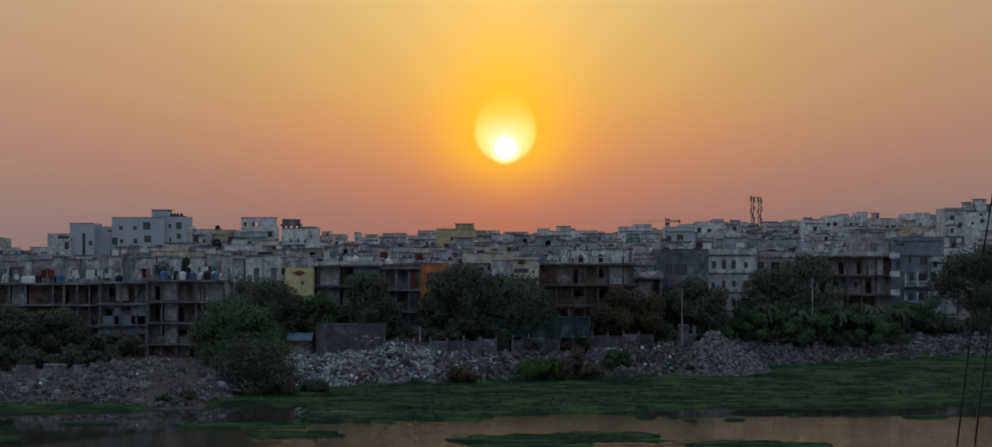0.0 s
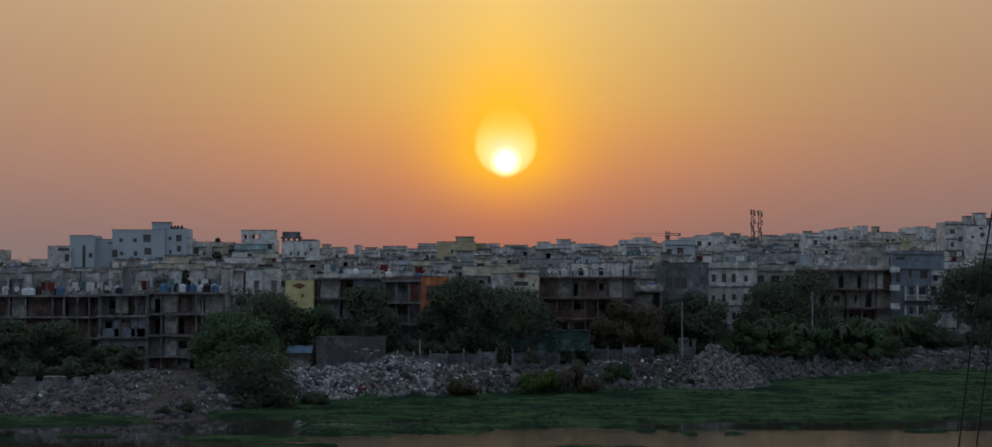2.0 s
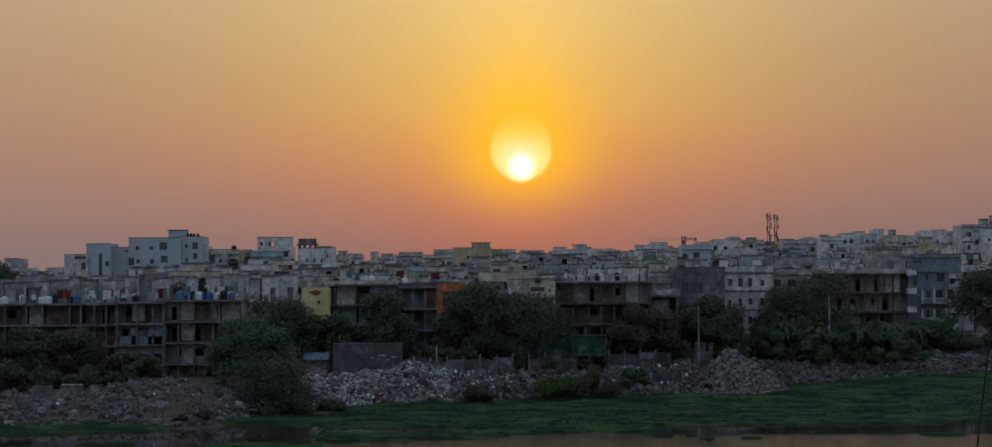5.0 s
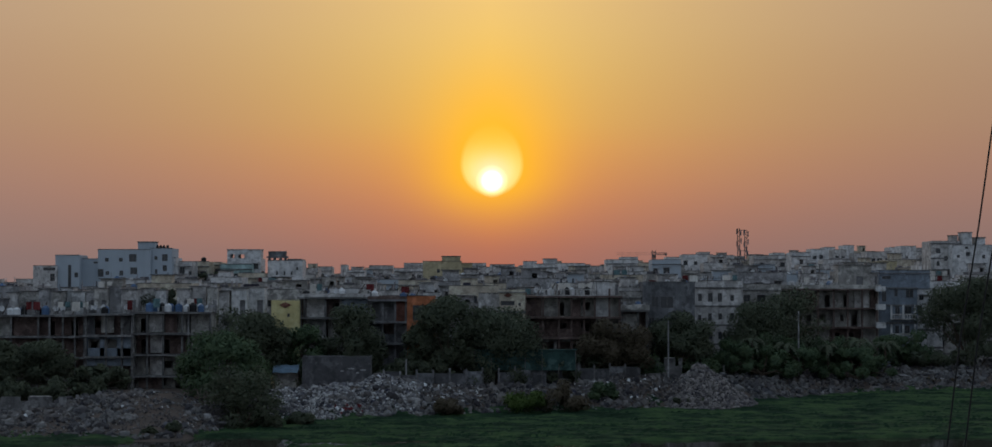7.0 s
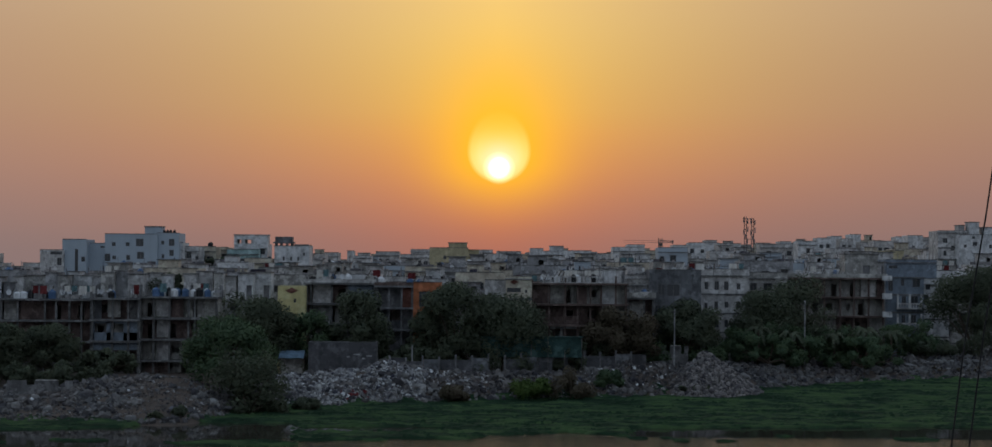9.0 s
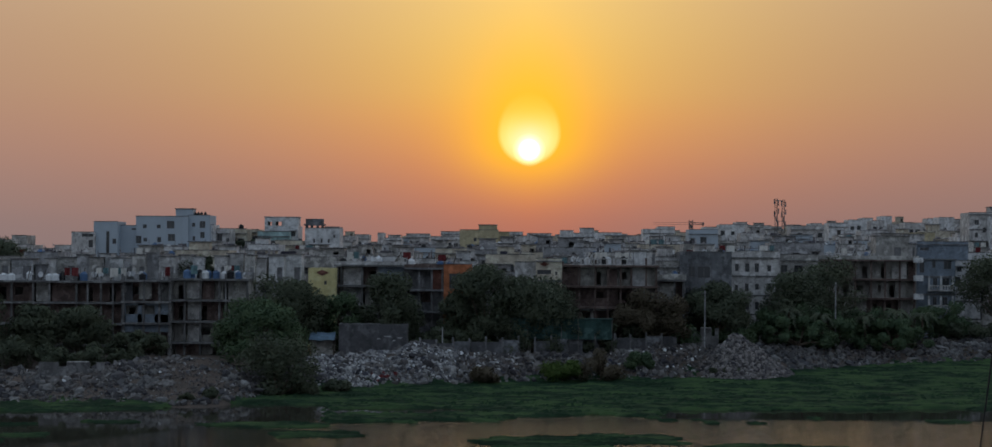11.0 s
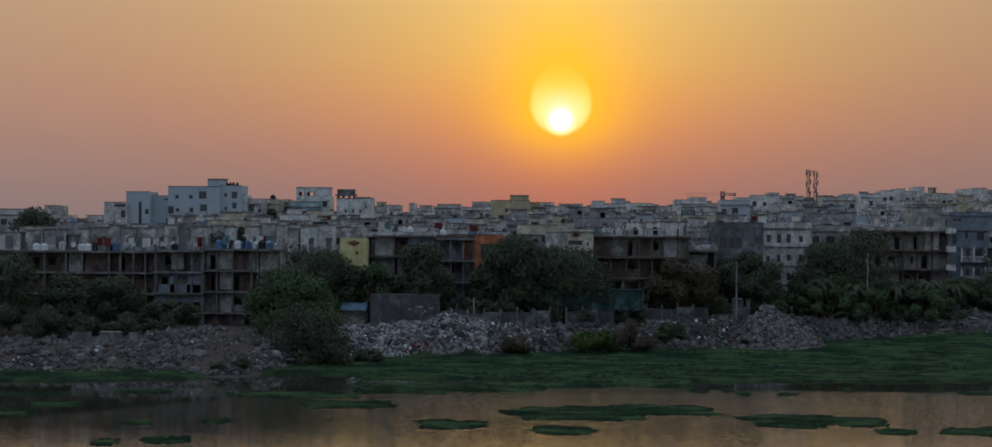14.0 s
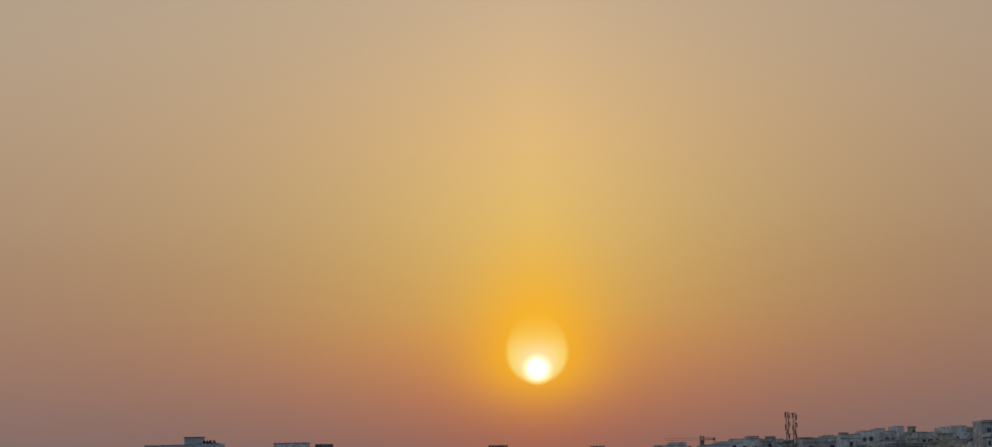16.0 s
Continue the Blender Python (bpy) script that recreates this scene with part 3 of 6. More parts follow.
def dish(x, y, z, turn=0.0):
    e = thing("satellite_dish", x, y, z, "small pale satellite dish on a rooftop bracket", "satellite dish", turn=turn)
    part("bracket", Solid().tube((0, 0, 0), (0, 0, 0.7), 0.035), "steel", e)
    bowl = Solid()
    n = 12
    for r, dy in ((0.02, 0.0), (0.25, -0.04), (0.42, -0.12), (0.44, -0.10), (0.25, 0.0)):
        bowl.v += [(r * math.cos(k * 2 * math.pi / n), dy, 0.9 + r * math.sin(k * 2 * math.pi / n)) for k in range(n)]
    for i in range(4):
        bowl.f += [(i * n + k, i * n + (k + 1) % n, (i + 1) * n + (k + 1) % n, (i + 1) * n + k) for k in range(n)]
    part("bowl", bowl, "white_plastic", e)
    return e


def baluster_rail(x, y, z, w, label="pale concrete balustrade along a flat roof"):
    e = thing("balustrade", x, y, z, label, "balustrade")
    part("top_rail", Solid().box(0, w, 0, 0.16, 0.9, 1.02), "pale", e)
    part("bottom_rail", Solid().box(0, w, 0, 0.16, 0, 0.12), "pale", e)
    n = int(w / 0.9)
    shape = Solid().box(-0.13, 0.13, 0.02, 0.14, 0.12, 0.9).mesh("baluster", "pale")
    for k in range(n):
        part("baluster", shape, "pale", e, at=(0.3 + k * (w - 0.6) / max(1, n - 1), 0, 0))
    return e


# ---- trees ----
def leaf_cloud(centres, radii, count, size, rng, flat=0.75):
    """Small bent leaf sprays scattered through the clumps of a crown, turned outwards as leaves are; vertices, faces and normals."""
    v, f, nrm = [], [], []
    weights = [r ** 2 for r in radii]
    middle = sum((Vector(c) for c in centres), Vector()) / len(centres)
    for c, r in zip(centres, radii):
        k = int(count * r * r / sum(weights))
        for _ in range(k):
            d = Vector((rng.gauss(0, 1), rng.gauss(0, 1), rng.gauss(0, 1))).normalized()
            p = Vector(c) + Vector((d.x, d.y, d.z * flat)) * r * (rng.random() ** 0.4)
            a = Vector((rng.gauss(0, 1), rng.gauss(0, 1), rng.gauss(0, 0.7))).normalized()
            b = a.orthogonal().normalized()
            b = Matrix.Rotation(rng.uniform(0, 6.28), 3, a) @ b
            s = size * rng.uniform(0.6, 1.4)
            out = d * 0.9 + (p - middle).normalized() * 0.7 + Vector((rng.gauss(0, 0.22), rng.gauss(0, 0.22), 0.25))
            if b.cross(a).dot(out) < 0:
                b = -b
            n = len(v)
            v += [tuple(p - a * s), tuple(p + b * s * 0.45), tuple(p + a * s), tuple(p - b * s * 0.45)]
            f += [(n, n + 1, n + 2, n + 3)]
            nrm += [tuple(out.normalized())] * 4
    return v, f, nrm


def foliage_mesh(name, cloud, leaf):
    v, f, nrm = cloud
    me = bpy.data.meshes.new(name)
    me.from_pydata(v, [], f)
    me.shade_smooth()
    me.normals_split_custom_set_from_vertices(nrm)
    me.materials.append(MATS[leaf])
    return me


def tree(x, y, w, h, leaf, label, seed, trunk=0.35, count=14000, z=None, d=None, size=0.22, name="tree", clumps=34, skirt=0.14):
    """A broad-leaved tree: tapered trunk, limbs and an uneven crown w wide and h high in all."""
    rng = random.Random(seed)
    z = land(x, y) - 0.1 if z is None else z
    d = w * 0.8 if d is None else d
    e = thing(name, x, y, z, label, name)
    centres, radii = [], []
    low = h * skirt
    for k in range(clumps):
        a = rng.uniform(0, 2 * math.pi)
        t = rng.random()
        zz = low + (h - low) * (0.12 + 0.74 * t)
        spread = math.sin(math.pi * min(1, 0.30 + 0.58 * t)) ** 0.6
        rr = rng.random() ** 0.4 * spread
        r = min(w, h) * rng.uniform(0.15, 0.25)
        centres.append((math.cos(a) * rr * (w / 2 - r * 0.35), math.sin(a) * rr * (d / 2 - r * 0.5), min(zz, h - r * 0.65)))
        radii.append(r)
    tr = Solid()
    bend = Vector((rng.uniform(-0.3, 0.3), rng.uniform(-0.3, 0.3), low * 0.9 + 0.5))
    tr.tube((0, 0, -0.2), bend * 0.5, trunk, trunk * 0.8, 8).tube(bend * 0.5, bend, trunk * 0.8, trunk * 0.62, 8)
    part("trunk", tr, "bark", e)
    for c, r in list(zip(centres, radii))[:9]:
        mid = bend.lerp(Vector(c), 0.5) + Vector((rng.uniform(-0.3, 0.3), 0, 0.3))
        part("limb", Solid().tube(bend * 0.95, mid, trunk * 0.45, trunk * 0.28, 6).tube(mid, c, trunk * 0.28, trunk * 0.08, 6), "bark", e)
    part("crown", foliage_mesh("crown", leaf_cloud(centres, radii, count, size, rng), leaf), leaf, e)
    return e


def bush(x, y, w, h, leaf, label, seed, count=4500, size=0.18, z=None):
    rng = random.Random(seed)
    z = land(x, y) - 0.1 if z is None else z
    e = thing("bush", x, y, z, label, "bush")
    centres, radii = [], []
    for k in range(14):
        r = min(w, h) * rng.uniform(0.16, 0.30)
        a = rng.uniform(0, 6.28)
        q = rng.random() ** 0.5
        centres.append((math.cos(a) * q * (w / 2 - r * 0.6), math.sin(a) * q * (w * 0.35), r * 0.6 + rng.random() * max(0.05, h - r * 1.5) * (1 - 0.45 * q)))
        radii.append(r)
    for c in centres[:5]:
        part("stem", Solid().tube((0, 0, -0.1), c, 0.06, 0.02, 5), "bark", e)
    part("foliage", foliage_mesh("foliage", leaf_cloud(centres, radii, count, size, rng, 0.9), leaf), leaf, e)
    return e


def palm(x, y, top, spread, seed):
    """A small palm: ringed trunk and drooping fronds set with leaflets."""
    rng = random.Random(seed)
    z = land(x, y) - 0.2
    e = thing("palm", x, y, z, "small palm with drooping green fronds on the bank", "palm", "palms")
    h = top - z - spread * 0.25
    part("trunk", Solid().tube((0, 0, 0), (0.1, 0, h * 0.5), 0.22, 0.18).tube((0.1, 0, h * 0.5), (0.05, 0, h), 0.18, 0.14), "bark", e)
    for k in range(13):
        a = k * 2 * math.pi / 13 + rng.uniform(-0.2, 0.2)
        length, lift = spread * rng.uniform(0.42, 0.55), rng.uniform(0.35, 1.0)
        v, f, last = [], [], None
        for i in range(9):
            t = i / 8
            p = Vector((math.cos(a) * length * t, math.sin(a) * length * t, h + length * (lift * t - 1.15 * t * t)))
            if last is not None:
                side_way = Vector((-math.sin(a), math.cos(a), 0))
                for sgn in (-1, 1):
                    reach_out = 0.55 * math.sin(math.pi * min(1, 0.25 + 0.72 * t)) + 0.1
                    tip = p + side_way * sgn * reach_out + Vector((math.cos(a) * 0.25, math.sin(a) * 0.25, -0.28))
                    n = len(v)
                    v += [tuple(last), tuple(p), tuple(tip), tuple(tip.lerp(last, 0.35) + Vector((0, 0, 0.02)))]
                    f.append((n, n + 1, n + 2, n + 3))
            last = p
        me = bpy.data.meshes.new("frond")
        me.from_pydata(v, [], f)
        me.materials.append(MATS["leaf_dark"])
        part("frond", me, "leaf_dark", e)
    return e


# ---- roof structures and masts ----
def roof_room(x, y, z, w, d, h, paint, door=0):
    """A room or stair head that stands on a roof."""
    e = thing("roof_room", x, y, z, f"{paint} plastered stair head on a flat roof", "roof room")
    holes = [(w * 0.55, 0.1, min(1.2, w * 0.35), min(2.05, h * 0.75))] if door and h > 1.5 else []
    part("wall", Solid().pierced(w, h - 0.15, 0.2, holes), paint, e)
    part("wall", Solid().u_wall(w, d, 0.2, 0.2, 0, h - 0.15), paint, e)
    part("roof", Solid().box(-0.15, w + 0.15, -0.2, d + 0.1, h - 0.15, h), "concrete", e)
    for u, v, a, b in holes:
        part("door", Solid().box(u, u + a, 0.14, 0.19, v, v + b), "soot", e)
    return e


def roof_frame(x, y, z, w, d, h):
    """A roof storey with window openings that show the sky behind."""
    e = thing("roof_pavilion", x, y, z, "white roof storey with open window holes", "roof pavilion")
    holes = [(w * 0.09, h * 0.05, w * 0.12, h * 0.42), (w * 0.33, h * 0.05, w * 0.18, h * 0.42)]
    part("front_wall", Solid().pierced(w, h - 0.15, 0.2, holes), "white", e)
    part("back_wall", Solid().pierced(w, h - 0.15, 0.2, holes), "white", e, at=(0, d - 0.2, 0))
    for u in (0.0, w - 0.2):
        part("side_wall", Solid().box(u, u + 0.2, 0.2, d - 0.2, 0, h - 0.15), "white", e)
    part("roof", Solid().box(-0.12, w + 0.12, -0.12, d + 0.12, h - 0.15, h), "grey", e)


def roof_tank(x, y, z, w, h):
    """A concrete water tank on tall posts."""
    e = thing("raised_water_tank", x, y, z, "grey concrete water tank raised on posts", "water tank")
    d = w * 0.7
    part("tank", Solid().box(0.35, w - 0.35, 0.35, d - 0.35, h * 0.68, h), "dark", e)
    part("slab", Solid().box(0, w, 0, d, h * 0.58, h * 0.68), "dark", e)
    for u in (0.5, w * 0.36, w * 0.64, w - 0.5):
        for v in (0.5, d - 0.5):
            part("post", Solid().box(u - 0.16, u + 0.16, v - 0.16, v + 0.16, 0, h * 0.58), "dark", e)


def phone_mast(x, y, z, h, w):
    e = thing("phone_mast", x, y, z, "rusty lattice phone mast pair with antennas on a roof", "phone mast")
    for k, u in enumerate((0.25, w - 0.25)):
        s = Solid()
        hh = h * (1.0 if k == 0 else 0.97)
        legs = [(u + a, b) for a, b in ((-0.25, -0.25), (0.25, -0.25), (0.25, 0.25), (-0.25, 0.25))]
        for a, b in legs:
            s.tube((a, b, 0), (a, b, hh), 0.042, sides=5)
        n = 9
        for i in range(n):
            z0, z1 = hh * i / n, hh * (i + 1) / n
            for q in range(4):
                (a, b), (c, d) = legs[q], legs[(q + 1) % 4]
                s.tube((a, b, z0), (c, d, z1), 0.026, sides=4)
                s.tube((a, b, z1), (c, d, z1), 0.022, sides=4)
        mast = part("mast", s, "steel", e)
        for i, (da, dz) in enumerate(((-0.45, 0.93), (0.42, 0.90), (-0.42, 0.66), (0.45, 0.72), (0.0, 0.55), (0.35, 0.45))):
            part("antenna", Solid().box(u + da - 0.1, u + da + 0.1, -0.6, -0.42, hh * dz - 0.55, hh * dz + 0.55).tube((u + da * 0.5, -0.45, hh * dz), (u, 0, hh * dz), 0.04, sides=5), "dark", mast)
    part("tie", Solid().tube((0.25, 0, h * 0.96), (w - 0.25, 0, h * 0.96), 0.06, sides=5).tube((0.25, 0, h * 0.5), (w - 0.25, 0, h * 0.5), 0.06, sides=5), "steel", e)


def tower_crane(x, y, top):
    z = land(x, y) - 0.2
    e = thing("tower_crane", x, y, z, "thin lattice tower crane far off in the haze", "crane")
    h = top - z
    s = Solid()
    for a, b in ((-0.7, -0.7), (0.7, -0.7), (0.7, 0.7), (-0.7, 0.7)):
        s.tube((a, b, 0), (a, b, h), 0.16, sides=4)
    for i in range(14):
        z0, z1 = h * i / 14, h * (i + 1) / 14
        s.tube((-0.7, -0.7, z0), (0.7, -0.7, z1), 0.1, sides=4).tube((0.7, 0.7, z0), (-0.7, 0.7, z1), 0.1, sides=4)
    part("tower", s, "steel", e)
    j = Solid()
    for dz in (-1.0, -1.8):
        j.tube((-15.5, 0, h + dz), (0, 0, h + dz), 0.05, sides=4).tube((0, 0, h + dz), (5.5, 0, h + dz), 0.12, sides=4)
    for i in range(10, 14):
        u = -15.5 + i * 1.5
        j.tube((u, 0, h - 1.8), (u + 0.75, 0, h - 1.0), 0.08, sides=4).tube((u + 0.75, 0, h - 1.0), (u + 1.5, 0, h - 1.8), 0.08, sides=4)
    part("jib", j, "steel", e)
    part("counterweight", Solid().box(4.7, 5.4, -0.4, 0.4, h - 2.2, h - 1.0), "concrete", e)
    part("cab", Solid().box(-0.6, 0.6, -0.6, 0.6, h - 3.2, h - 2.1), "steel", e)


def roof_clutter(x0, x1, y, z, seed, n=12):
    """Odds and ends that people leave on a roof, each a thing of its own."""
    rng = random.Random(seed)
    for k in range(n):
        x, yy = rng.uniform(x0, x1), y + rng.uniform(0.3, 2.5)
        pick = rng.random()
        if pick < 0.25:
            c, words = rng.choice((("black_plastic", "black plastic"), ("white_plastic", "white plastic"), ("blue_plastic", "blue plastic")))
            water_tank(x, yy, z, c, rng.uniform(0.4, 0.6), rng.uniform(0.9, 1.4), words)
        elif pick < 0.42:
            dish(x, yy, z, rng.uniform(-50, 50))
        elif pick < 0.55:
            clothes_line(x, yy, z, rng.uniform(1.8, 3.0), [rng.choice(("white_cloth", "teal_cloth", "white_cloth", "red_cloth")) for _ in range(3)], seed + k)
        elif pick < 0.78:
            e = thing("plank_stack", x, yy, z, "leaning weathered planks and poles on a roof", "planks")
            for i in range(rng.randint(2, 4)):
                u = i * 0.22
                part("plank", Solid().tube((u, 0, 0), (u + rng.uniform(0.3, 1.0), 0.3, rng.uniform(1.2, 2.1)), 0.07, sides=5), rng.choice(("pale", "bark", "grey")), e)
        else:
            e = thing("crate", x, yy, z, "old plywood crate lying on a flat roof", "crate")
            w, h = rng.uniform(0.6, 1.3), rng.uniform(0.5, 1.1)
            part("box", Solid().ring_wall(w, 0.7, 0.06, 0, h), rng.choice(("pale", "dirty", "grey")), e)
            part("bottom", Solid().box(0.06, w - 0.06, 0.06, 0.64, 0.02, 0.08), "grey", e)


def balcony(parent, u, v, w, d=1.1):
    """A slab with a rail and two slim pillars on a house front."""
    b = part("balcony", Solid().box(0, w, -d, -0.004, -0.14, 0), "grey", parent, at=(u, 0, v))
    for k in range(3):
        part("pillar", Solid().box(k * (w - 0.3) / 2, k * (w - 0.3) / 2 + 0.3, -d, -d + 0.3, 0, 2.5), "white", b)
    part("rail", Solid().pierced(w, 0.95, 0.08, [(0.25 + i * 0.45, 0.15, 0.3, 0.6) for i in range(int((w - 0.5) / 0.45))]), "pale", b, at=(0, -d - 0.09, 0))


def under_roof(x, y, w, d, top, items):
    """Openings given by offset, depth of the foot below the roof, width and height."""
    h = top - (min(land(x - w / 2, y), land(x + w / 2, y), land(x, y + d)) - 0.3)
    return [(u, h - down, a, b) for u, down, a, b in items if down < h]


# ---- the front row along the bank ----
skeleton(-72.08, 320, 26.2, 9, 14.16, 3.15, "unfinished grey concrete building with open galleries and brick infill", [0.94, 3.77, 6.6, 9.42, 12.63, 15.08, 19.13, 20.82, 22.8, 24.59, 26.01], [(0, 0.19, 5.65, 0, 1, "dirty"), (0, 12.82, 14.89, 0, 1, "dirty"), (0, 15.27, 19.03, 0, 1, "brick"), (1, 1.88, 9.42, 0, 1, "brick"), (1, 13.19, 26.2, 0, 1, "brick"), (2, 11.31, 26.2, 0, 1, "brick"), (2, 0.94, 9.42, 0, 0.8, "brick")], floors=4, seed=3, parapet=0.0)
skeleton(-55.33, 318.5, 7.13, 9, 14.37, 3.15, "unfinished concrete building with plastered balcony front", [0.19, 3.19, 5.53, 7.03], [(0, 2.25, 4.13, 0.1, 1, "dirty"), (0, 0.09, 1.31, 0, 1, "dark"), (0, 5.53, 6.57, 0, 1, "concrete"), (1, 0.0, 7.13, 0, 0.38, "slate"), (1, 2.25, 2.91, 0, 1, "slate"), (1, 4.78, 7.13, 0, 1, "slate"), (1, 0.0, 0.47, 0, 1, "slate"), (1, 0.47, 4.78, 0.8, 1, "slate"), (2, 0.0, 7.13, 0.55, 1, "slate"), (2, 0.0, 4.13, 0, 0.6, "brick")], floors=4, seed=5, parapet=0.0)
skeleton(-46.17, 320, 11.68, 9, 14.63, 3.15, "bare concrete frame building with open balconies and pale panels", [0.19, 2.17, 4.52, 7.35, 8.29, 11.5], [(0, 2.36, 4.33, 0.05, 0.85, "pale"), (1, 2.45, 4.15, 0.05, 0.9, "pale"), (2, 2.45, 4.33, 0.0, 0.95, "pale"), (0, 4.62, 6.41, 0, 1, "brick"), (3, 0.75, 4.33, 0, 0.9, "brick"), (1, 8.48, 11.31, 0, 1, "dirty"), (0, 8.48, 11.31, 0, 1, "dirty"), (2, -1.6, -0.19, 0, 1, "dirty")], floors=4, seed=7, parapet=0.0)
roof_room(-85.03, 323, 14.16, 4.76, 4.0, 2.7, "pale", 1)
roof_room(-79.57, 324, 14.16, 2.67, 4.0, 3.08, "dirty", 1)
roof_room(-76.47, 323, 14.16, 3.23, 4.0, 3.27, "grey", 1)
roof_room(-72.97, 323.5, 14.16, 1.71, 4.0, 2.41, "soot", 1)
roof_room(-71.55, 324, 14.16, 1.34, 4.0, 3.36, "pale", 0)
roof_room(-70.46, 326, 14.16, 3.26, 4.0, 3.54, "dirty", 1)
roof_room(-66.99, 325, 14.16, 1.91, 4.0, 3.93, "grey", 0)
roof_room(-64.68, 323, 14.16, 1.52, 4.0, 3.56, "dirty", 1)
roof_room(-63.94, 327, 14.16, 1.73, 4.0, 4.11, "white", 0)
roof_room(-62.2, 326, 14.16, 2.02, 4.0, 3.54, "white", 0)
roof_room(-59.54, 323, 14.16, 1.33, 4.0, 3.46, "grey", 1)
roof_room(-58.03, 322, 14.16, 1.9, 4.0, 4.04, "dirty", 1)
roof_room(-56.29, 324, 14.16, 1.91, 4.0, 4.32, "grey", 0)
roof_room(-54.21, 323, 14.16, 2.47, 4.0, 3.84, "pale", 1)
roof_room(-51.8, 327, 14.16, 2.12, 4.0, 4.01, "pale", 1)
roof_room(-49.38, 325, 14.16, 1.63, 4.0, 3.74, "white", 0)
roof_room(-46.13, 325, 14.16, 1.91, 4.0, 3.93, "pale", 1)
roof_room(-44.49, 327, 14.16, 2.5, 4.0, 4.3, "pale", 0)
roof_room(-41.41, 324, 14.16, 1.53, 4.0, 4.12, "dirty", 1)
roof_room(-40.32, 326, 14.16, 1.92, 4.0, 3.63, "pale", 0)
roof_room(-38.13, 327, 14.16, 2.31, 4.0, 4.01, "white", 1)
roof_room(-35.95, 330, 14.16, 2.53, 4.0, 4.19, "white", 1)
water_tank(-46.87, 320.9, 14.63, "white_plastic", 0.55, 1.21, "white plastic")
water_tank(-49.61, 320.9, 14.63, "blue_plastic", 0.6, 1.32, "light blue plastic")
water_tank(-45.26, 320.9, 14.63, "blue_plastic", 0.55, 1.21, "blue plastic")
water_tank(-43.18, 320.9, 14.63, "black_plastic", 0.6, 1.32, "black plastic")
water_tank(-69.36, 320.9, 14.16, "white_plastic", 0.6, 1.05, "white plastic")
water_tank(-70.3, 320.9, 14.16, "white_plastic", 0.55, 1.0, "white plastic")
water_tank(-65.11, 320.9, 14.16, "blue_plastic", 0.6, 1.32, "blue plastic")
water_tank(-75.97, 320.9, 14.16, "white_plastic", 0.6, 1.05, "white plastic")
water_tank(-77.11, 320.9, 14.16, "white_plastic", 0.6, 1.05, "white plastic")
water_tank(-56.13, 320.9, 14.35, "blue_plastic", 0.5, 1.1, "blue plastic")
water_tank(-41.96, 320.9, 14.63, "blue_plastic", 0.5, 1.1, "blue plastic")
water_tank(-44.03, 320.9, 14.63, "white_plastic", 0.5, 1.1, "white plastic")
clothes_line(-68.16, 320.6, 14.16, 2.6, ["red_cloth", "red_cloth", "teal_cloth"], 3)
clothes_line(-63.44, 320.6, 14.16, 5.0, ["white_cloth", "teal_cloth", "white_cloth", "white_cloth", "red_cloth", "white_cloth"], 4)
clothes_line(-49.28, 320.6, 14.63, 2.4, ["teal_cloth", "white_cloth"], 5)
yellow_house = house(-29.67, 324, 4.2, 9, 16.28, "yellow", "yellow-washed house side with a red diamond sign", floors=3, cols=1, seed=101, holes=under_roof(-29.67, 324, 4.2, 9, 16.28, [(2.39, 2.48, 0.38, 0.57)]), parapet=0, bands=False)
sign = part("diamond", Solid().ring([(0.02, 0), (0.8, 0.0), (0.8, 0.06), (0.02, 0.06)], 4), "red", yellow_house, "painted red diamond", at=(2.1, -0.06, 15.61 - yellow_house.location.z))
sign.rotation_euler[0] = radians(90)
sign.scale = (1.25, 0.55, 1)
skeleton(-22.46, 326, 10.75, 9, 16.83, 3.1, "plain grey concrete house front with a deep roof slab", [0.29, 0.86, 4.03, 6.34, 10.56], [(0, 1.06, 3.94, 0, 0.9, "pale"), (0, 6.34, 10.56, 0, 1, "slate"), (1, 1.06, 3.94, 0, 0.95, "grey"), (1, 4.42, 10.18, 0, 0.9, "dirty"), (2, 0.58, 10.18, 0, 1, "dirty")], floors=4, seed=11, parapet=0.5, parapet_mat='pale')
house(-20.58, 336, 7.12, 9, 17.12, "white", "stained pale terrace house behind trees", floors=3, cols=3, seed=102)
skeleton(-14.23, 325, 5.7, 9, 16.46, 3.3, "unfinished house with brick-red and bare concrete walls", [0.19, 2.0, 3.9, 5.5], [(0, 0.33, 1.86, 0, 0.95, "soot"), (0, 2.14, 3.76, 0, 0.6, "soot"), (0, 4.04, 5.36, 0, 1, "red"), (1, 0.33, 1.86, 0, 0.9, "dark"), (1, 2.14, 3.76, 0, 0.4, "dark"), (1, 4.04, 5.36, 0, 0.9, "soot"), (2, 0.33, 3.76, 0, 0.7, "soot")], floors=4, seed=13, parapet=0.5, back='soot', slab_mat='soot', parapet_mat='rusty')
house(-9.3, 324.4, 4.1, 9, 16.7, "orange", "orange-painted house corner with a deep loggia beside a bare concrete frame", floors=3, cols=1, seed=103, holes=under_roof(-9.3, 324.4, 4.1, 9, 16.7, [(0.85, 3.4, 3.0, 2.3), (0.85, 6.4, 3.0, 2.2)]), parapet=0.3, bands=False)
house(1.06, 327, 3.27, 9, 17.1, "pale", "pale house end wall beside a cream house", floors=3, cols=1, seed=104, parapet=0.3, bands=False, skip=1)
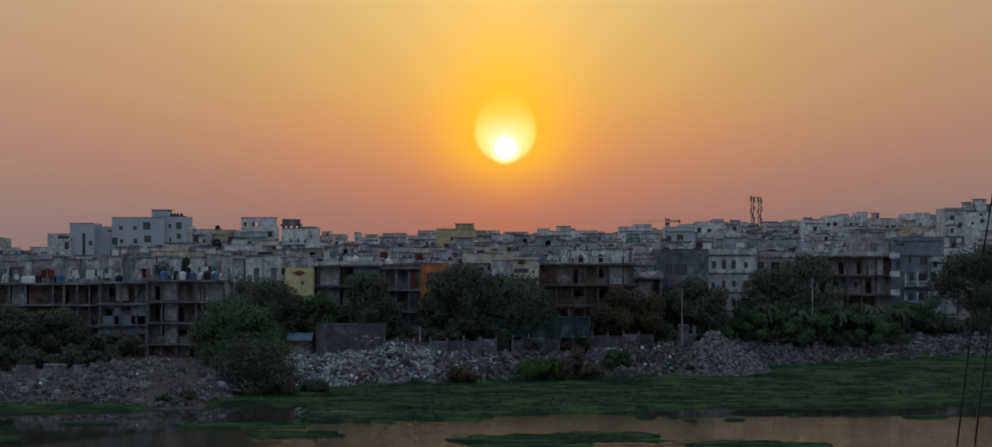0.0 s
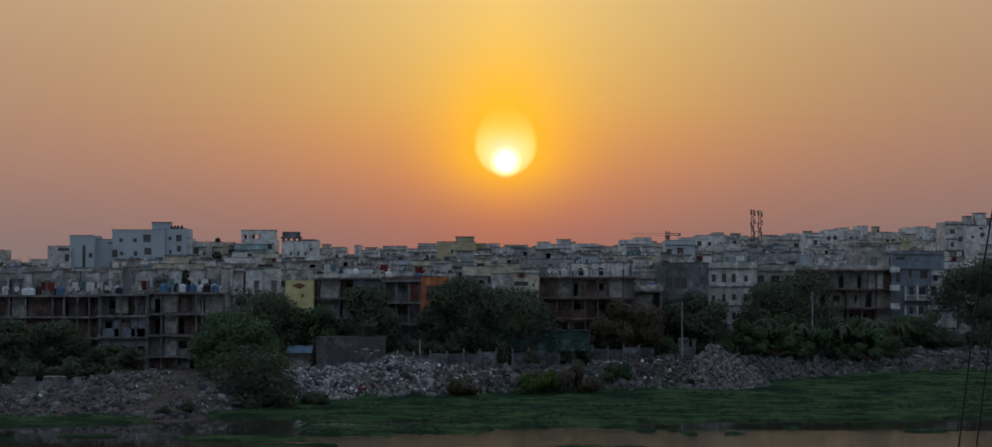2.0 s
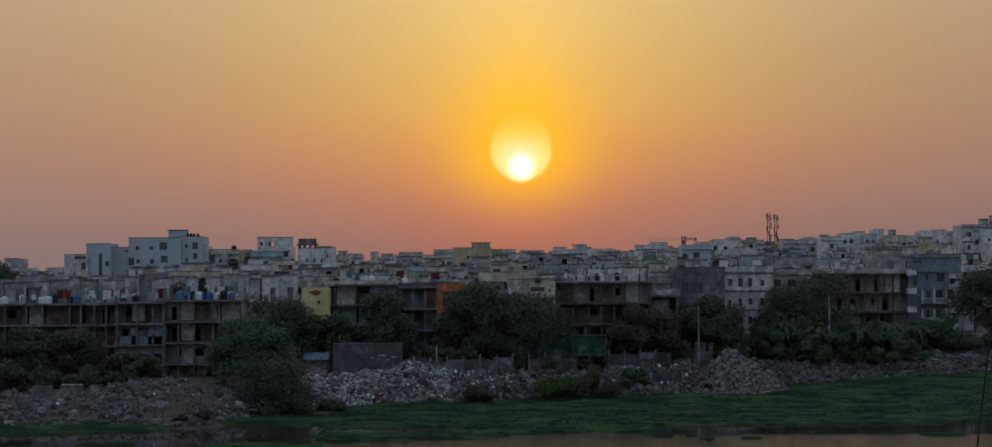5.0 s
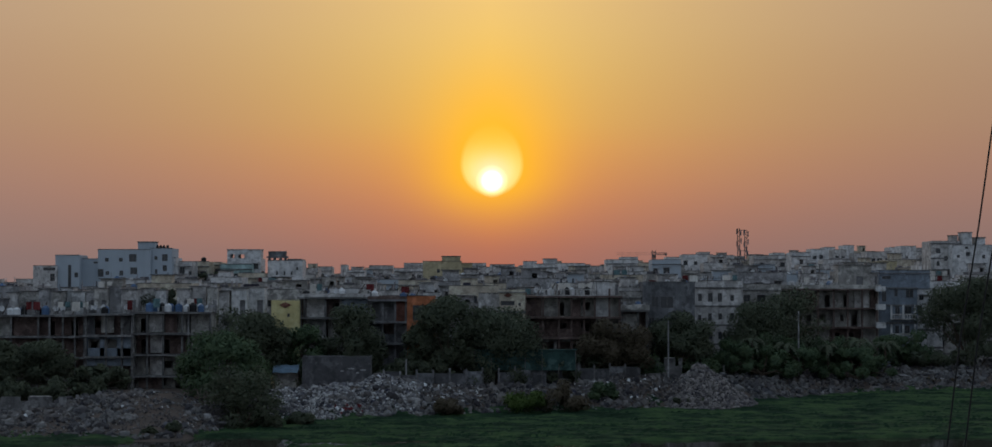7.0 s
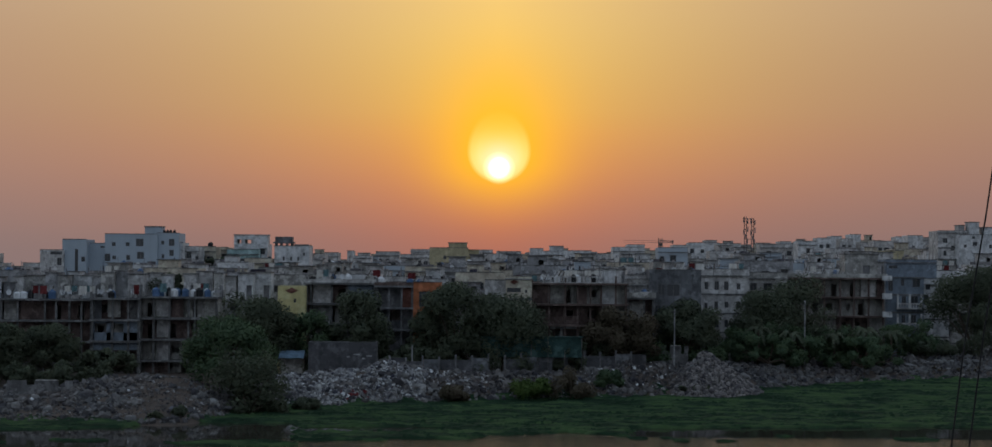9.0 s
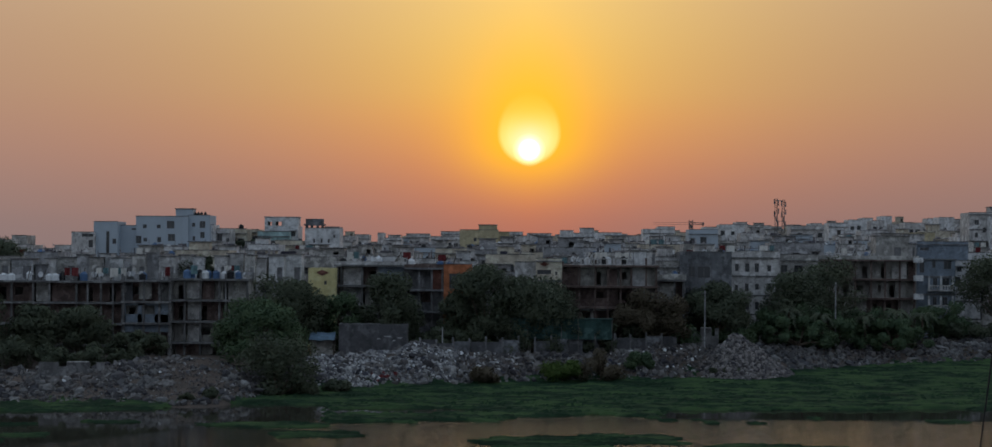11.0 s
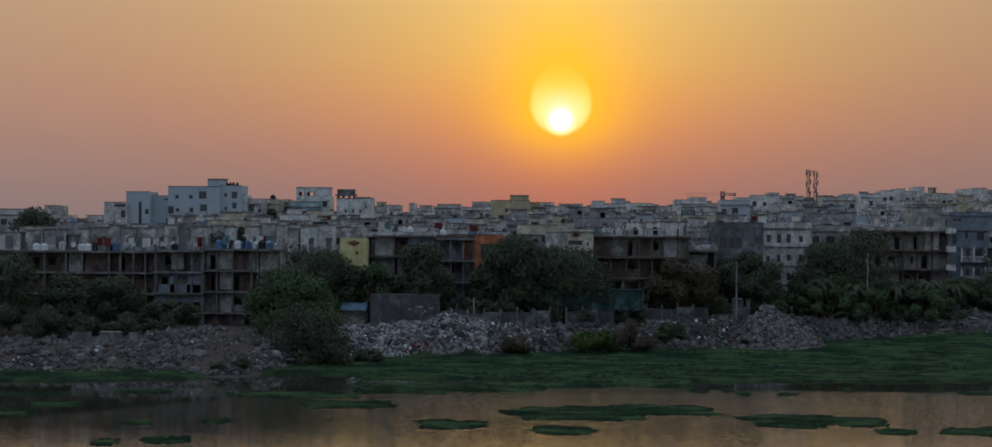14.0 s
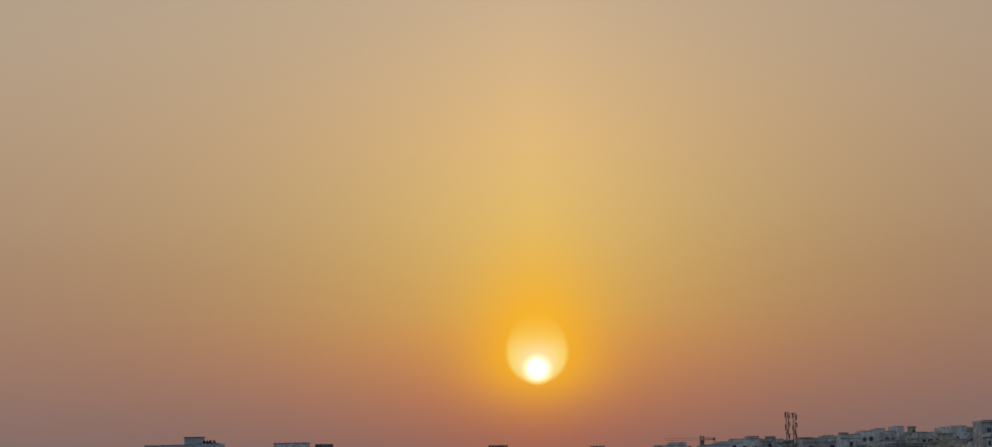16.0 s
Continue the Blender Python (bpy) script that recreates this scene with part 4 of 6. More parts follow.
cream_house = house(4.56, 326, 3.94, 9, 17.68, "cream", "cream house with a dark roof edge and a red diamond sign", floors=3, cols=2, seed=105, holes=under_roof(4.56, 326, 3.94, 9, 17.68, [(0.19, 2.1, 2.11, 0.67), (2.88, 2.19, 0.38, 0.48)]), parapet=0.3, cap="soot")
sign = part("diamond", Solid().ring([(0.02, 0), (0.6, 0.0), (0.6, 0.06), (0.02, 0.06)], 4), "red", cream_house, "painted red diamond", at=(1.25, -0.06, 17.12 - cream_house.location.z))
sign.rotation_euler[0] = radians(90)
sign.scale = (1.1, 0.6, 1)
skeleton(13.77, 327, 14.64, 9, 17.02, 3.15, "unfinished dark concrete frame with rusty columns and open floors", [0.19, 2.79, 5.2, 7.13, 9.05, 10.69, 12.9, 14.44], [(0, 10.69, 12.9, 0, 0.92, "white"), (0, 7.13, 8.57, 0, 0.8, "brick"), (0, 0.19, 2.6, 0, 1, "brick"), (1, 0.39, 2.79, 0, 1, "brick"), (1, 10.69, 14.35, 0, 1, "dirty"), (0, 13.0, 14.35, 0, 1, "dirty"), (2, 1.64, 2.21, 0, 1, "white"), (2, 2.98, 4.72, 0, 0.3, "white"), (2, 1.64, 7.61, 0.78, 1, "white"), (2, 4.53, 4.91, 0, 1, "white"), (1, 5.2, 7.13, 0.0, 0.4, "brick")], floors=4, seed=17, parapet=0.0, back='brick', slab_mat='rusty')
baluster_rail(8.08, 326.6, 17.02, 8.67)
roof_room(16.81, 330, 17.02, 2.72, 4.0, 2.3, "white", 0)
roof_room(19.63, 330, 17.02, 1.36, 4.0, 2.21, "pale", 1)
skeleton(23.37, 330, 4.18, 9, 14.85, 3.1, "grey house with a deep balcony", [0.19, 2.62, 3.98], [(0, 0.49, 2.62, 0, 0.8, "dirty")], floors=3, seed=19, parapet=0.8, back='grey')
house(23.65, 336, 4.55, 9, 16.72, "dirty", "stained grey house with roof terrace", floors=3, cols=2, seed=106)
house(29.01, 334, 8.06, 9, 18.21, "dark", "dark grey weathered concrete house with an open loggia", floors=4, cols=3, seed=107, holes=under_roof(29.01, 334, 8.06, 9, 18.21, [(2.75, 3.13, 1.97, 1.77), (1.38, 2.93, 0.98, 1.57), (0.89, 5.79, 0.89, 1.18), (5.11, 5.39, 0.79, 1.08)]), bands=False)
house(38.55, 350, 7.83, 9, 18.28, "pale", "stained white plastered house with rows of small dark windows", floors=4, cols=4, seed=108, holes=under_roof(38.55, 350, 7.83, 9, 18.28, [(0.52, 2.3, 0.62, 1.24), (2.16, 2.4, 0.72, 1.44), (3.71, 2.4, 0.72, 1.44), (5.77, 2.3, 0.62, 1.03), (2.16, 5.5, 0.62, 1.24), (3.81, 5.29, 0.62, 1.03), (5.77, 5.39, 0.62, 1.13), (0.52, 5.5, 0.52, 1.03), (2.27, 8.48, 0.62, 1.24), (3.81, 8.48, 0.62, 1.24)]), parapet=1.0)
house(46.49, 358, 6.54, 9, 17.84, "dirty", "stained grey house half hidden by a tree", floors=3, cols=3, seed=109)
long_frame = skeleton(59.81, 372, 17.96, 9, 17.92, 3.3, "long unfinished concrete frame with open floors and rough columns", [0.44, 2.41, 4.27, 7.34, 10.08, 12.49, 15.01, 17.53], [(0, 13.91, 16.43, 0, 0.9, "pale"), (1, 14.46, 16.21, 0, 0.95, "dirty"), (0, 16.65, 17.75, 0, 1, "brick"), (0, 4.27, 7.23, 0, 0.7, "brick"), (1, 10.08, 11.39, 0, 1, "dirty"), (2, 15.01, 17.75, 0, 1, "dirty"), (2, 5.7, 9.53, 0, 1, "dirty")], floors=4, seed=23, parapet=0.7, back='dirty', slab_mat='rusty')[0]
part("balcony_box", Solid().ring_wall(1.53, 1.2, 0.1, 0, 0.86).box(0.1, 1.43, 0.1, 1.1, 0, 0.12), "white", long_frame, "white balcony parapet", at=(68.01 - long_frame.location.x, -1.7, 17.46 - long_frame.location.z))
part("balcony_box", Solid().ring_wall(1.53, 1.2, 0.1, 0, 0.97).box(0.1, 1.43, 0.1, 1.1, 0, 0.12), "white", long_frame, "white balcony parapet", at=(68.04 - long_frame.location.x, -1.7, 14.30 - long_frame.location.z))
part("balcony_box", Solid().ring_wall(1.53, 1.2, 0.1, 0, 0.97).box(0.1, 1.43, 0.1, 1.1, 0, 0.12), "white", long_frame, "white balcony parapet", at=(68.07 - long_frame.location.x, -1.7, 11.14 - long_frame.location.z))
baluster_rail(52.3, 371.6, 17.92, 9.31)
roof_room(62.17, 375, 17.92, 5.74, 5.0, 4.18, "dirty", 1)
roof_room(67.91, 375, 17.92, 1.1, 5.0, 2.85, "pale", 1)
slate_house = house(72.41, 374, 6.72, 9, 18.13, "slate", "slate-blue house with a balcony front", floors=4, cols=3, seed=110, holes=under_roof(72.41, 374, 6.72, 9, 18.13, [(0.55, 2.42, 0.77, 1.98), (2.75, 1.54, 0.55, 1.21), (4.74, 1.76, 1.32, 1.43), (2.86, 4.96, 0.77, 1.65), (4.52, 4.96, 1.21, 1.65), (2.86, 8.15, 0.66, 1.54), (4.52, 8.15, 0.88, 1.54)]), parapet=0.0)
balcony(slate_house, 1.87, 12.62 - slate_house.location.z, 4.41)
balcony(slate_house, 1.87, 9.21 - slate_house.location.z, 4.41)
house(74.75, 380, 8.95, 9, 20.73, "slate", "slate-grey upper storey with a flat roof edge", floors=2, cols=2, seed=111, holes=under_roof(74.75, 380, 8.95, 9, 20.73, [(0.45, 1.18, 1.57, 0.56)]), parapet=0.4, cap="soot")
house(78.28, 376, 4.65, 9, 16.9, "white", "pale house side with sparse windows", floors=4, cols=2, seed=112, holes=under_roof(78.28, 376, 4.65, 9, 16.9, [(0.55, 0.99, 0.78, 1.11), (0.0, 3.65, 1.11, 1.77)]))
house(86.16, 382, 11.25, 9, 15.63, "dirty", "grey house behind a dark tree", floors=4, cols=4, seed=113)
house(-80.54, 335, 5.43, 9, 16.73, "dirty", "weathered grey house on the town edge", floors=4, cols=3, seed=114)
house(-90.66, 330, 6.02, 9, 17.06, "pale", "pale grey house with flat roof", floors=4, cols=3, seed=115)
house(-92.67, 372, 7.01, 9, 19.44, "white", "white flat-roofed house with clean walls", floors=4, cols=3, seed=116)
roof_clutter(8.1, 16.5, 327.6, 17.02, 420, 16)
roof_clutter(52.44, 61.55, 372.6, 17.92, 440, 16)
roof_clutter(-73.87, -67.45, 320.8, 14.16, 460, 9)
roof_clutter(-66.98, -59.42, 320.8, 14.16, 480, 10)
roof_clutter(-58.69, -52.1, 319.4, 14.37, 500, 9)
roof_clutter(-51.77, -41.0, 320.8, 14.63, 520, 10)
roof_clutter(-27.35, -17.72, 327, 16.83, 540, 14)
roof_clutter(-16.9, -9.98, 326, 16.46, 560, 9)
roof_clutter(21.64, 25.15, 331, 14.85, 580, 5)
roof_clutter(25.45, 32.65, 335, 18.21, 600, 10)
roof_clutter(35.24, 41.96, 351, 18.27, 620, 10)
water_tank(-64.65, 428, 24.84, "black_plastic", 0.3, 1.25, "small black plastic")
water_tank(-64.02, 428, 24.84, "black_plastic", 0.3, 1.25, "small black plastic")
water_tank(-63.39, 428, 24.84, "black_plastic", 0.3, 1.25, "small black plastic")
water_tank(-62.64, 428, 24.84, "black_plastic", 0.3, 1.25, "small black plastic")

# ---- the tall houses of the skyline ----
house(-85.4, 420, 4.58, 9, 21.58, "pale", "pale house with a recessed dark balcony", floors=4, cols=2, seed=117, holes=under_roof(-85.4, 420, 4.58, 9, 21.58, [(1.98, 0.59, 2.35, 0.74), (3.34, 2.69, 0.87, 1.48)]), parapet=0.3, bands=False)
house(-81.2, 421, 4.71, 9, 23.69, "blue", "tall blue-white stair tower of a house", floors=5, cols=2, seed=118, holes=under_roof(-81.2, 421, 4.71, 9, 23.69, [(2.48, 6.79, 0.62, 5.21), (3.72, 4.06, 0.74, 0.99)]), parapet=0.3, bands=False)
house(-77.53, 424, 3.75, 9, 22.97, "blue", "plain blue-white house wing", floors=5, cols=2, seed=119, holes=under_roof(-77.53, 424, 3.75, 9, 22.97, [(0.12, 4.22, 0.37, 4.37), (2.75, 0.6, 0.87, 0.37)]), parapet=0.3, bands=False)
house(-70.44, 423, 10.34, 9, 24.63, "blue", "big blue-white apartment house with square windows", floors=5, cols=4, seed=120, holes=under_roof(-70.44, 423, 10.34, 9, 24.63, [(1.37, 1.89, 0.75, 0.75), (4.11, 1.89, 0.75, 0.75), (6.1, 1.89, 1.49, 1.49), (0.0, 4.88, 1.12, 1.49), (1.49, 4.51, 0.75, 0.75), (4.23, 4.63, 0.75, 1.0), (6.35, 4.38, 1.37, 1.37)]), parapet=0.5, bands=False)
house(-63.36, 424, 4.37, 9, 24.89, "blue", "blue-white wing of an apartment house", floors=5, cols=2, seed=121, holes=under_roof(-63.36, 424, 4.37, 9, 24.89, [(0.87, 1.77, 0.62, 0.75), (2.37, 2.02, 1.12, 1.37), (1.0, 4.52, 0.5, 0.87), (2.5, 4.02, 0.87, 1.25)]), parapet=0.5, bands=False)
roof_room(-68.24, 426, 24.42, 3.39, 4.0, 2.36, "blue", 0)
house(-61.22, 426, 1.0, 9, 23.34, "white", "narrow plain white house wing", floors=4, cols=1, seed=122, parapet=0.2, bands=False)
house(-59.76, 430, 3.29, 9, 21.91, "pale", "pale house with dark windows", floors=4, cols=2, seed=123, holes=under_roof(-59.76, 430, 3.29, 9, 21.91, [(0.89, 1.53, 1.01, 1.39), (2.66, 1.79, 0.63, 0.76)]))
house(-57.92, 440, 3.89, 9, 21.98, "cream", "cream house with a low roof room", floors=4, cols=2, seed=124)
water_tank(-57.4, 443, 22.61, 'black_plastic', 0.55, 1.2, words='black plastic')
house(-56.38, 450, 3.58, 9, 22.32, "cream", "cream house with flat roof", floors=4, cols=2, seed=125, parapet=0.5)
house(-49.94, 436, 6.42, 9, 21.44, "turquoise", "turquoise-washed house with a white top", floors=4, cols=3, seed=126)
house(-48.78, 440, 6.87, 9, 23.5, "white", "white house with an open roof storey", floors=4, cols=3, seed=127, parapet=0.0, bands=False)
roof_frame(-52.33, 441, 23.5, 6.88, 5.0, 1.96)
house(-45.68, 425, 5.26, 9, 19.63, "cream", "cream and white house with an orange band", floors=3, cols=2, seed=128, holes=under_roof(-45.68, 425, 5.26, 9, 19.63, [(0.75, 0.25, 0.5, 0.5), (4.63, -0.5, 0.63, 0.75), (2.75, 0.0, 0.75, 0.75)]))
house(-39.26, 428, 6.93, 9, 22.45, "white", "white house with a raised roof tank", floors=4, cols=4, seed=129, holes=under_roof(-39.26, 428, 6.93, 9, 22.45, [(3.15, 2.32, 0.38, 0.76), (4.54, 2.32, 0.38, 0.76), (5.67, 1.32, 0.38, 0.63), (1.64, 2.32, 0.38, 0.76)]), parapet=0.6, bands=False)
roof_tank(-43.18, 430, 21.71, 4.18, 3.23)
house(-37.8, 433, 2.93, 9, 23.14, "grey", "grey block at roof level", floors=4, cols=2, seed=130, parapet=0.2, cap="soot")
house(-37.58, 470, 3.46, 9, 20.8, "pale", "far pale grey flat-roofed house", floors=4, cols=2, seed=131)
house(-38.13, 520, 3.37, 9, 21.3, "pale", "far grey house with a flat roof", floors=4, cols=2, seed=132, fine=False)
house(-41.27, 640, 1.88, 9, 22.39, "pale", "far narrow grey stair tower", floors=5, cols=1, seed=133, fine=False, bands=False)
house(-27.68, 470, 3.6, 9, 20.88, "white", "bright white flat-roofed house", floors=4, cols=2, seed=134, parapet=0.4)
house(-26.47, 560, 6.1, 9, 21.8, "pale", "far pale grey flat-roofed house", floors=5, cols=3, seed=135, fine=False)
house(-30.48, 600, 4.77, 9, 21.3, "cream", "far cream flat-roofed house", floors=5, cols=3, seed=136, fine=False)
house(-22.24, 640, 9.05, 9, 21.45, "pale", "far pale grey flat-roofed house", floors=5, cols=4, seed=137, fine=False)
house(-24.39, 760, 6.71, 9, 23.7, "pale", "far hazy grey flat-roofed house", floors=5, cols=3, seed=138, fine=False)
house(-9.35, 500, 8.98, 9, 23.03, "ochre", "ochre-yellow apartment house with few windows", floors=5, cols=4, seed=139, holes=under_roof(-9.35, 500, 8.98, 9, 23.03, [(3.24, 2.3, 0.74, 0.88)]), parapet=0.4, bands=False)
roof_room(-9.48, 503, 22.81, 4.3, 4.0, 1.93, "ochre", 0)
house(-3.65, 506, 2.53, 9, 22.63, "ochre", "dull ochre house wing", floors=5, cols=1, seed=140, parapet=0.4, bands=False)
house(-1.06, 720, 4.66, 9, 23.45, "pale", "far hazy grey flat-roofed house", floors=5, cols=2, seed=141, fine=False)
house(0.47, 640, 3.96, 9, 21.83, "pale", "far pale grey house in evening haze", floors=5, cols=2, seed=142, fine=False, bands=False)
house(5.75, 620, 7.12, 9, 22.47, "pale", "far pale grey house in evening haze", floors=5, cols=4, seed=143, fine=False, bands=False)
house(12.06, 700, 3.09, 9, 22.09, "cream", "far cream house in evening haze", floors=5, cols=2, seed=144, fine=False, bands=False)
house(13.34, 600, 3.71, 9, 23.24, "white", "far white house in evening haze", floors=5, cols=2, seed=145, fine=False, bands=False)
house(16.74, 560, 5.77, 9, 22.3, "white", "far white house in evening haze", floors=5, cols=4, seed=146, fine=False)
house(24.91, 600, 7.42, 9, 22.71, "white", "far white house in evening haze", floors=5, cols=5, seed=147, fine=False, bands=False)
house(31.28, 640, 1.88, 9, 22.58, "pale", "far pale grey house in evening haze", floors=5, cols=2, seed=148, fine=False, bands=False)
house(32.86, 600, 5.3, 9, 22.0, "pale", "far pale grey house in evening haze", floors=5, cols=3, seed=149, fine=False, bands=False)
house(33.84, 520, 7.66, 9, 23.13, "white", "far white house in evening haze", floors=5, cols=6, seed=150)
house(36.29, 530, 4.21, 9, 23.84, "white", "far white house in evening haze", floors=5, cols=3, seed=151)
house(42.38, 560, 3.63, 9, 22.63, "cream", "far cream house in evening haze", floors=5, cols=2, seed=152, fine=False)
house(40.27, 470, 6.37, 9, 22.74, "blue", "blue-white house with a roof terrace", floors=5, cols=5, seed=153)
house(49.8, 560, 3.63, 9, 24.11, "white", "far white house in evening haze", floors=5, cols=2, seed=154, fine=False)
house(62.07, 620, 8.76, 9, 25.39, "white", "far white house in evening haze", floors=5, cols=6, seed=155, fine=False, bands=False)
house(66.15, 640, 3.39, 9, 26.35, "pale", "far pale grey house in evening haze", floors=5, cols=2, seed=156, fine=False, bands=False)
house(67.05, 600, 6.54, 9, 25.01, "pale", "far pale grey house in evening haze", floors=5, cols=4, seed=157, fine=False, bands=False)
house(75.69, 560, 9.89, 9, 24.61, "pale", "far pale grey house in evening haze", floors=5, cols=7, seed=158, fine=False)
house(82.86, 600, 3.18, 9, 25.71, "white", "far white house in evening haze", floors=5, cols=2, seed=159, fine=False, bands=False)
house(80.14, 540, 4.77, 9, 25.2, "white", "far white house in evening haze", floors=5, cols=3, seed=160)
house(99.88, 640, 4.15, 9, 27.29, "white", "far white house in evening haze", floors=5, cols=2, seed=161, fine=False, bands=False)
house(106.79, 660, 3.3, 9, 28.13, "white", "far white house in evening haze", floors=5, cols=2, seed=162, fine=False, bands=False)
house(106.67, 640, 3.77, 9, 27.1, "pale", "far pale grey house in evening haze", floors=5, cols=2, seed=163, fine=False, bands=False)
house(112.62, 660, 3.3, 9, 28.72, "white", "far white house in evening haze", floors=5, cols=2, seed=164, fine=False, bands=False)
house(112.7, 640, 3.77, 9, 26.16, "pale", "far pale grey house in evening haze", floors=5, cols=2, seed=165, fine=False, bands=False)
house(114.65, 620, 7.3, 9, 26.3, "pale", "far pale grey house in evening haze", floors=5, cols=5, seed=166, fine=False, bands=False)
house(134.6, 700, 3.71, 9, 28.69, "white", "far white house in evening haze", floors=5, cols=2, seed=167, fine=False, bands=False)
house(123.05, 620, 4.38, 9, 27.95, "white", "far white house in evening haze", floors=5, cols=3, seed=168, fine=False, bands=False)
house(131.17, 640, 5.28, 9, 26.54, "pale", "far pale grey house in evening haze", floors=5, cols=3, seed=169, fine=False, bands=False)
roof_room(15.89, 562, 22.32, 3.64, 4.0, 2.32, "white", 0)
house(83.12, 440, 3.76, 9, 22.94, "ochre", "tan house wall under a flat roof", floors=4, cols=1, seed=170, parapet=0.2, bands=False, skip=1)
house(92.81, 430, 5.82, 9, 26.82, "pale", "pale apartment block under construction", floors=6, cols=3, seed=171, holes=under_roof(92.81, 430, 5.82, 9, 26.82, [(1.01, 2.13, 0.89, 1.01), (2.66, 3.65, 0.63, 1.01), (1.14, 4.66, 0.63, 1.01)]), parapet=0.3)
house(97.47, 426, 8.28, 9, 26.0, "white", "white apartment block with small windows", floors=6, cols=5, seed=172, holes=under_roof(97.47, 426, 8.28, 9, 26.0, [(2.51, 0.48, 0.63, 0.88), (2.63, 1.86, 0.88, 0.75), (3.14, 4.12, 0.63, 0.75), (5.9, 2.36, 0.63, 0.75), (6.02, 4.37, 0.63, 0.75), (0.88, 2.23, 0.63, 0.63)]), parapet=0.3, bands=False)
roof_room(96.23, 430, 26.0, 1.9, 4.0, 2.99, "white", 0)
roof_room(94.52, 432, 26.47, 1.14, 4.0, 1.93, "pale", 0)
roof_room(99.02, 430, 26.0, 1.77, 4.0, 1.97, "white", 0)
house(-108.16, 470, 3.46, 9, 18.31, "pale", "far house at the town edge", floors=4, cols=2, seed=173)
house(-116.61, 500, 3.53, 9, 21.17, "dirty", "brownish block over the trees", floors=4, cols=2, seed=174, parapet=0.2, bands=False)
house(-93.29, 440, 4.15, 9, 18.35, "pale", "low pale flat-roofed house", floors=4, cols=2, seed=175)
house(-95.15, 430, 4.43, 9, 17.61, "pale", "low pale house with flat roof", floors=4, cols=2, seed=176)
house(54.2, 450, 6.63, 9, 20.72, "dirty", "house that carries a phone mast on its roof", floors=4, cols=3, seed=177)
phone_mast(53.7, 452, 20.72, 9.39, 2.0)
tower_crane(71.82, 900, 30.87)

# ---- the town behind: rows of flat-roofed houses ----
def town_row(y, x0, x1, top, rise, seed, fine, wide=(7, 13), vary=1.3, paints=("white", "pale", "dirty", "grey", "white", "pale", "pale", "blue", "dirty", "white", "cream")):
    rng = random.Random(seed)
    x = x0
    while x < x1:
        w = rng.uniform(*wide)
        t = top + rise * max(0.0, (x / y + 0.02) / 0.2) + rng.uniform(-vary, vary)
        edge_of_town = x / y < -0.198
        if edge_of_town:
            t = min(t, 18.6 - 0.0035 * y - rng.uniform(0, 0.8))
        paint = rng.choice(paints)
        d = rng.uniform(7, 11)
        yy = y + rng.uniform(-4, 4)
        stair = (rng.uniform(0.3, w * 0.4), rng.uniform(2.4, w * 0.5), rng.uniform(2.0, 2.8)) if rng.random() < 0.55 and not edge_of_town else None
        words = {"white": "white", "pale": "pale grey", "dirty": "rain-stained grey", "grey": "grey", "cream": "cream", "blue": "blue-white", "dark": "dark grey", "ochre": "ochre", "turquoise": "turquoise", "slate": "slate grey"}[paint]
        h = house(x + w / 2, yy, w, d, t, paint, f"{words} flat-roofed house among close-packed houses", floors=3 if fine else 2, cols=max(2, int(w / 2.6)), seed=seed * 1000 + int(x * 7),
                  fine=fine, stair=stair, skip=0.3, bands=rng.random() < 0.45, group="houses of the town", parapet=rng.uniform(0.6, 1.1))
        if y < 500:
            for _ in range(rng.randint(0, 2)):
                c, words = rng.choice((("black_plastic", "black plastic"), ("white_plastic", "white plastic"), ("blue_plastic", "blue plastic"), ("black_plastic", "black plastic")))
                water_tank(x + rng.uniform(0.8, max(0.9, w - 0.8)), yy + rng.uniform(5.2, d - 0.9), t - 0.05, c, rng.uniform(0.5, 0.7), rng.uniform(1.2, 1.6), words)
            if rng.random() < 0.3:
                dish(x + rng.uniform(0.8, w - 0.8), yy + 0.6, t - 0.05, rng.uniform(-40, 40))
            if rng.random() < 0.25 and w > 7:
                clothes_line(x + 1.0, yy + 0.7, t - 0.05, w * 0.5, [rng.choice(("white_cloth", "teal_cloth", "white_cloth", "red_cloth", "white_cloth", "teal_cloth")) for _ in range(5)], int(x * 10) % 97)
        x += w + rng.choice((0.15, 0.4, 1.5, 2.5))


# evening haze put into the colour: farthest rows get beige and grey, less white
HAZED_PAINTS = ("pale", "cream", "pale", "dirty", "white", "cream", "pale", "grey")
town_row(341, -98, 26, 15.9, 0.3, 11, True, (4.5, 9), 1.6, ("white", "pale", "dirty", "grey", "dirty", "pale"))
town_row(354, -100, 34, 16.4, 0.3, 12, False, (4.5, 9), 1.6)
town_row(368, -102, 40, 17.0, 0.6, 13, True, (4.5, 9), 1.6)
town_row(398, -108, 100, 17.4, 1.6, 14, True, (5, 10), 1.7)
town_row(425, -112, 106, 17.8, 2.0, 21, False, (4.5, 9), 1.6)
town_row(455, -118, 110, 18.0, 2.4, 15, False, (5, 10), 1.5)
town_row(505, -128, 125, 18.2, 3.4, 16, False, (5, 11))
town_row(580, -140, 140, 18.6, 4.6, 17, False, (6, 11), paints=HAZED_PAINTS)
town_row(680, -155, 160, 19.2, 6.0, 18, False, (7, 13), paints=HAZED_PAINTS)
town_row(820, -175, 185, 20.3, 7.6, 19, False, (8, 15), 1.6, paints=HAZED_PAINTS)
town_row(1000, -210, 220, 21.4, 9.4, 20, False, (9, 17), 2.0, paints=HAZED_PAINTS)


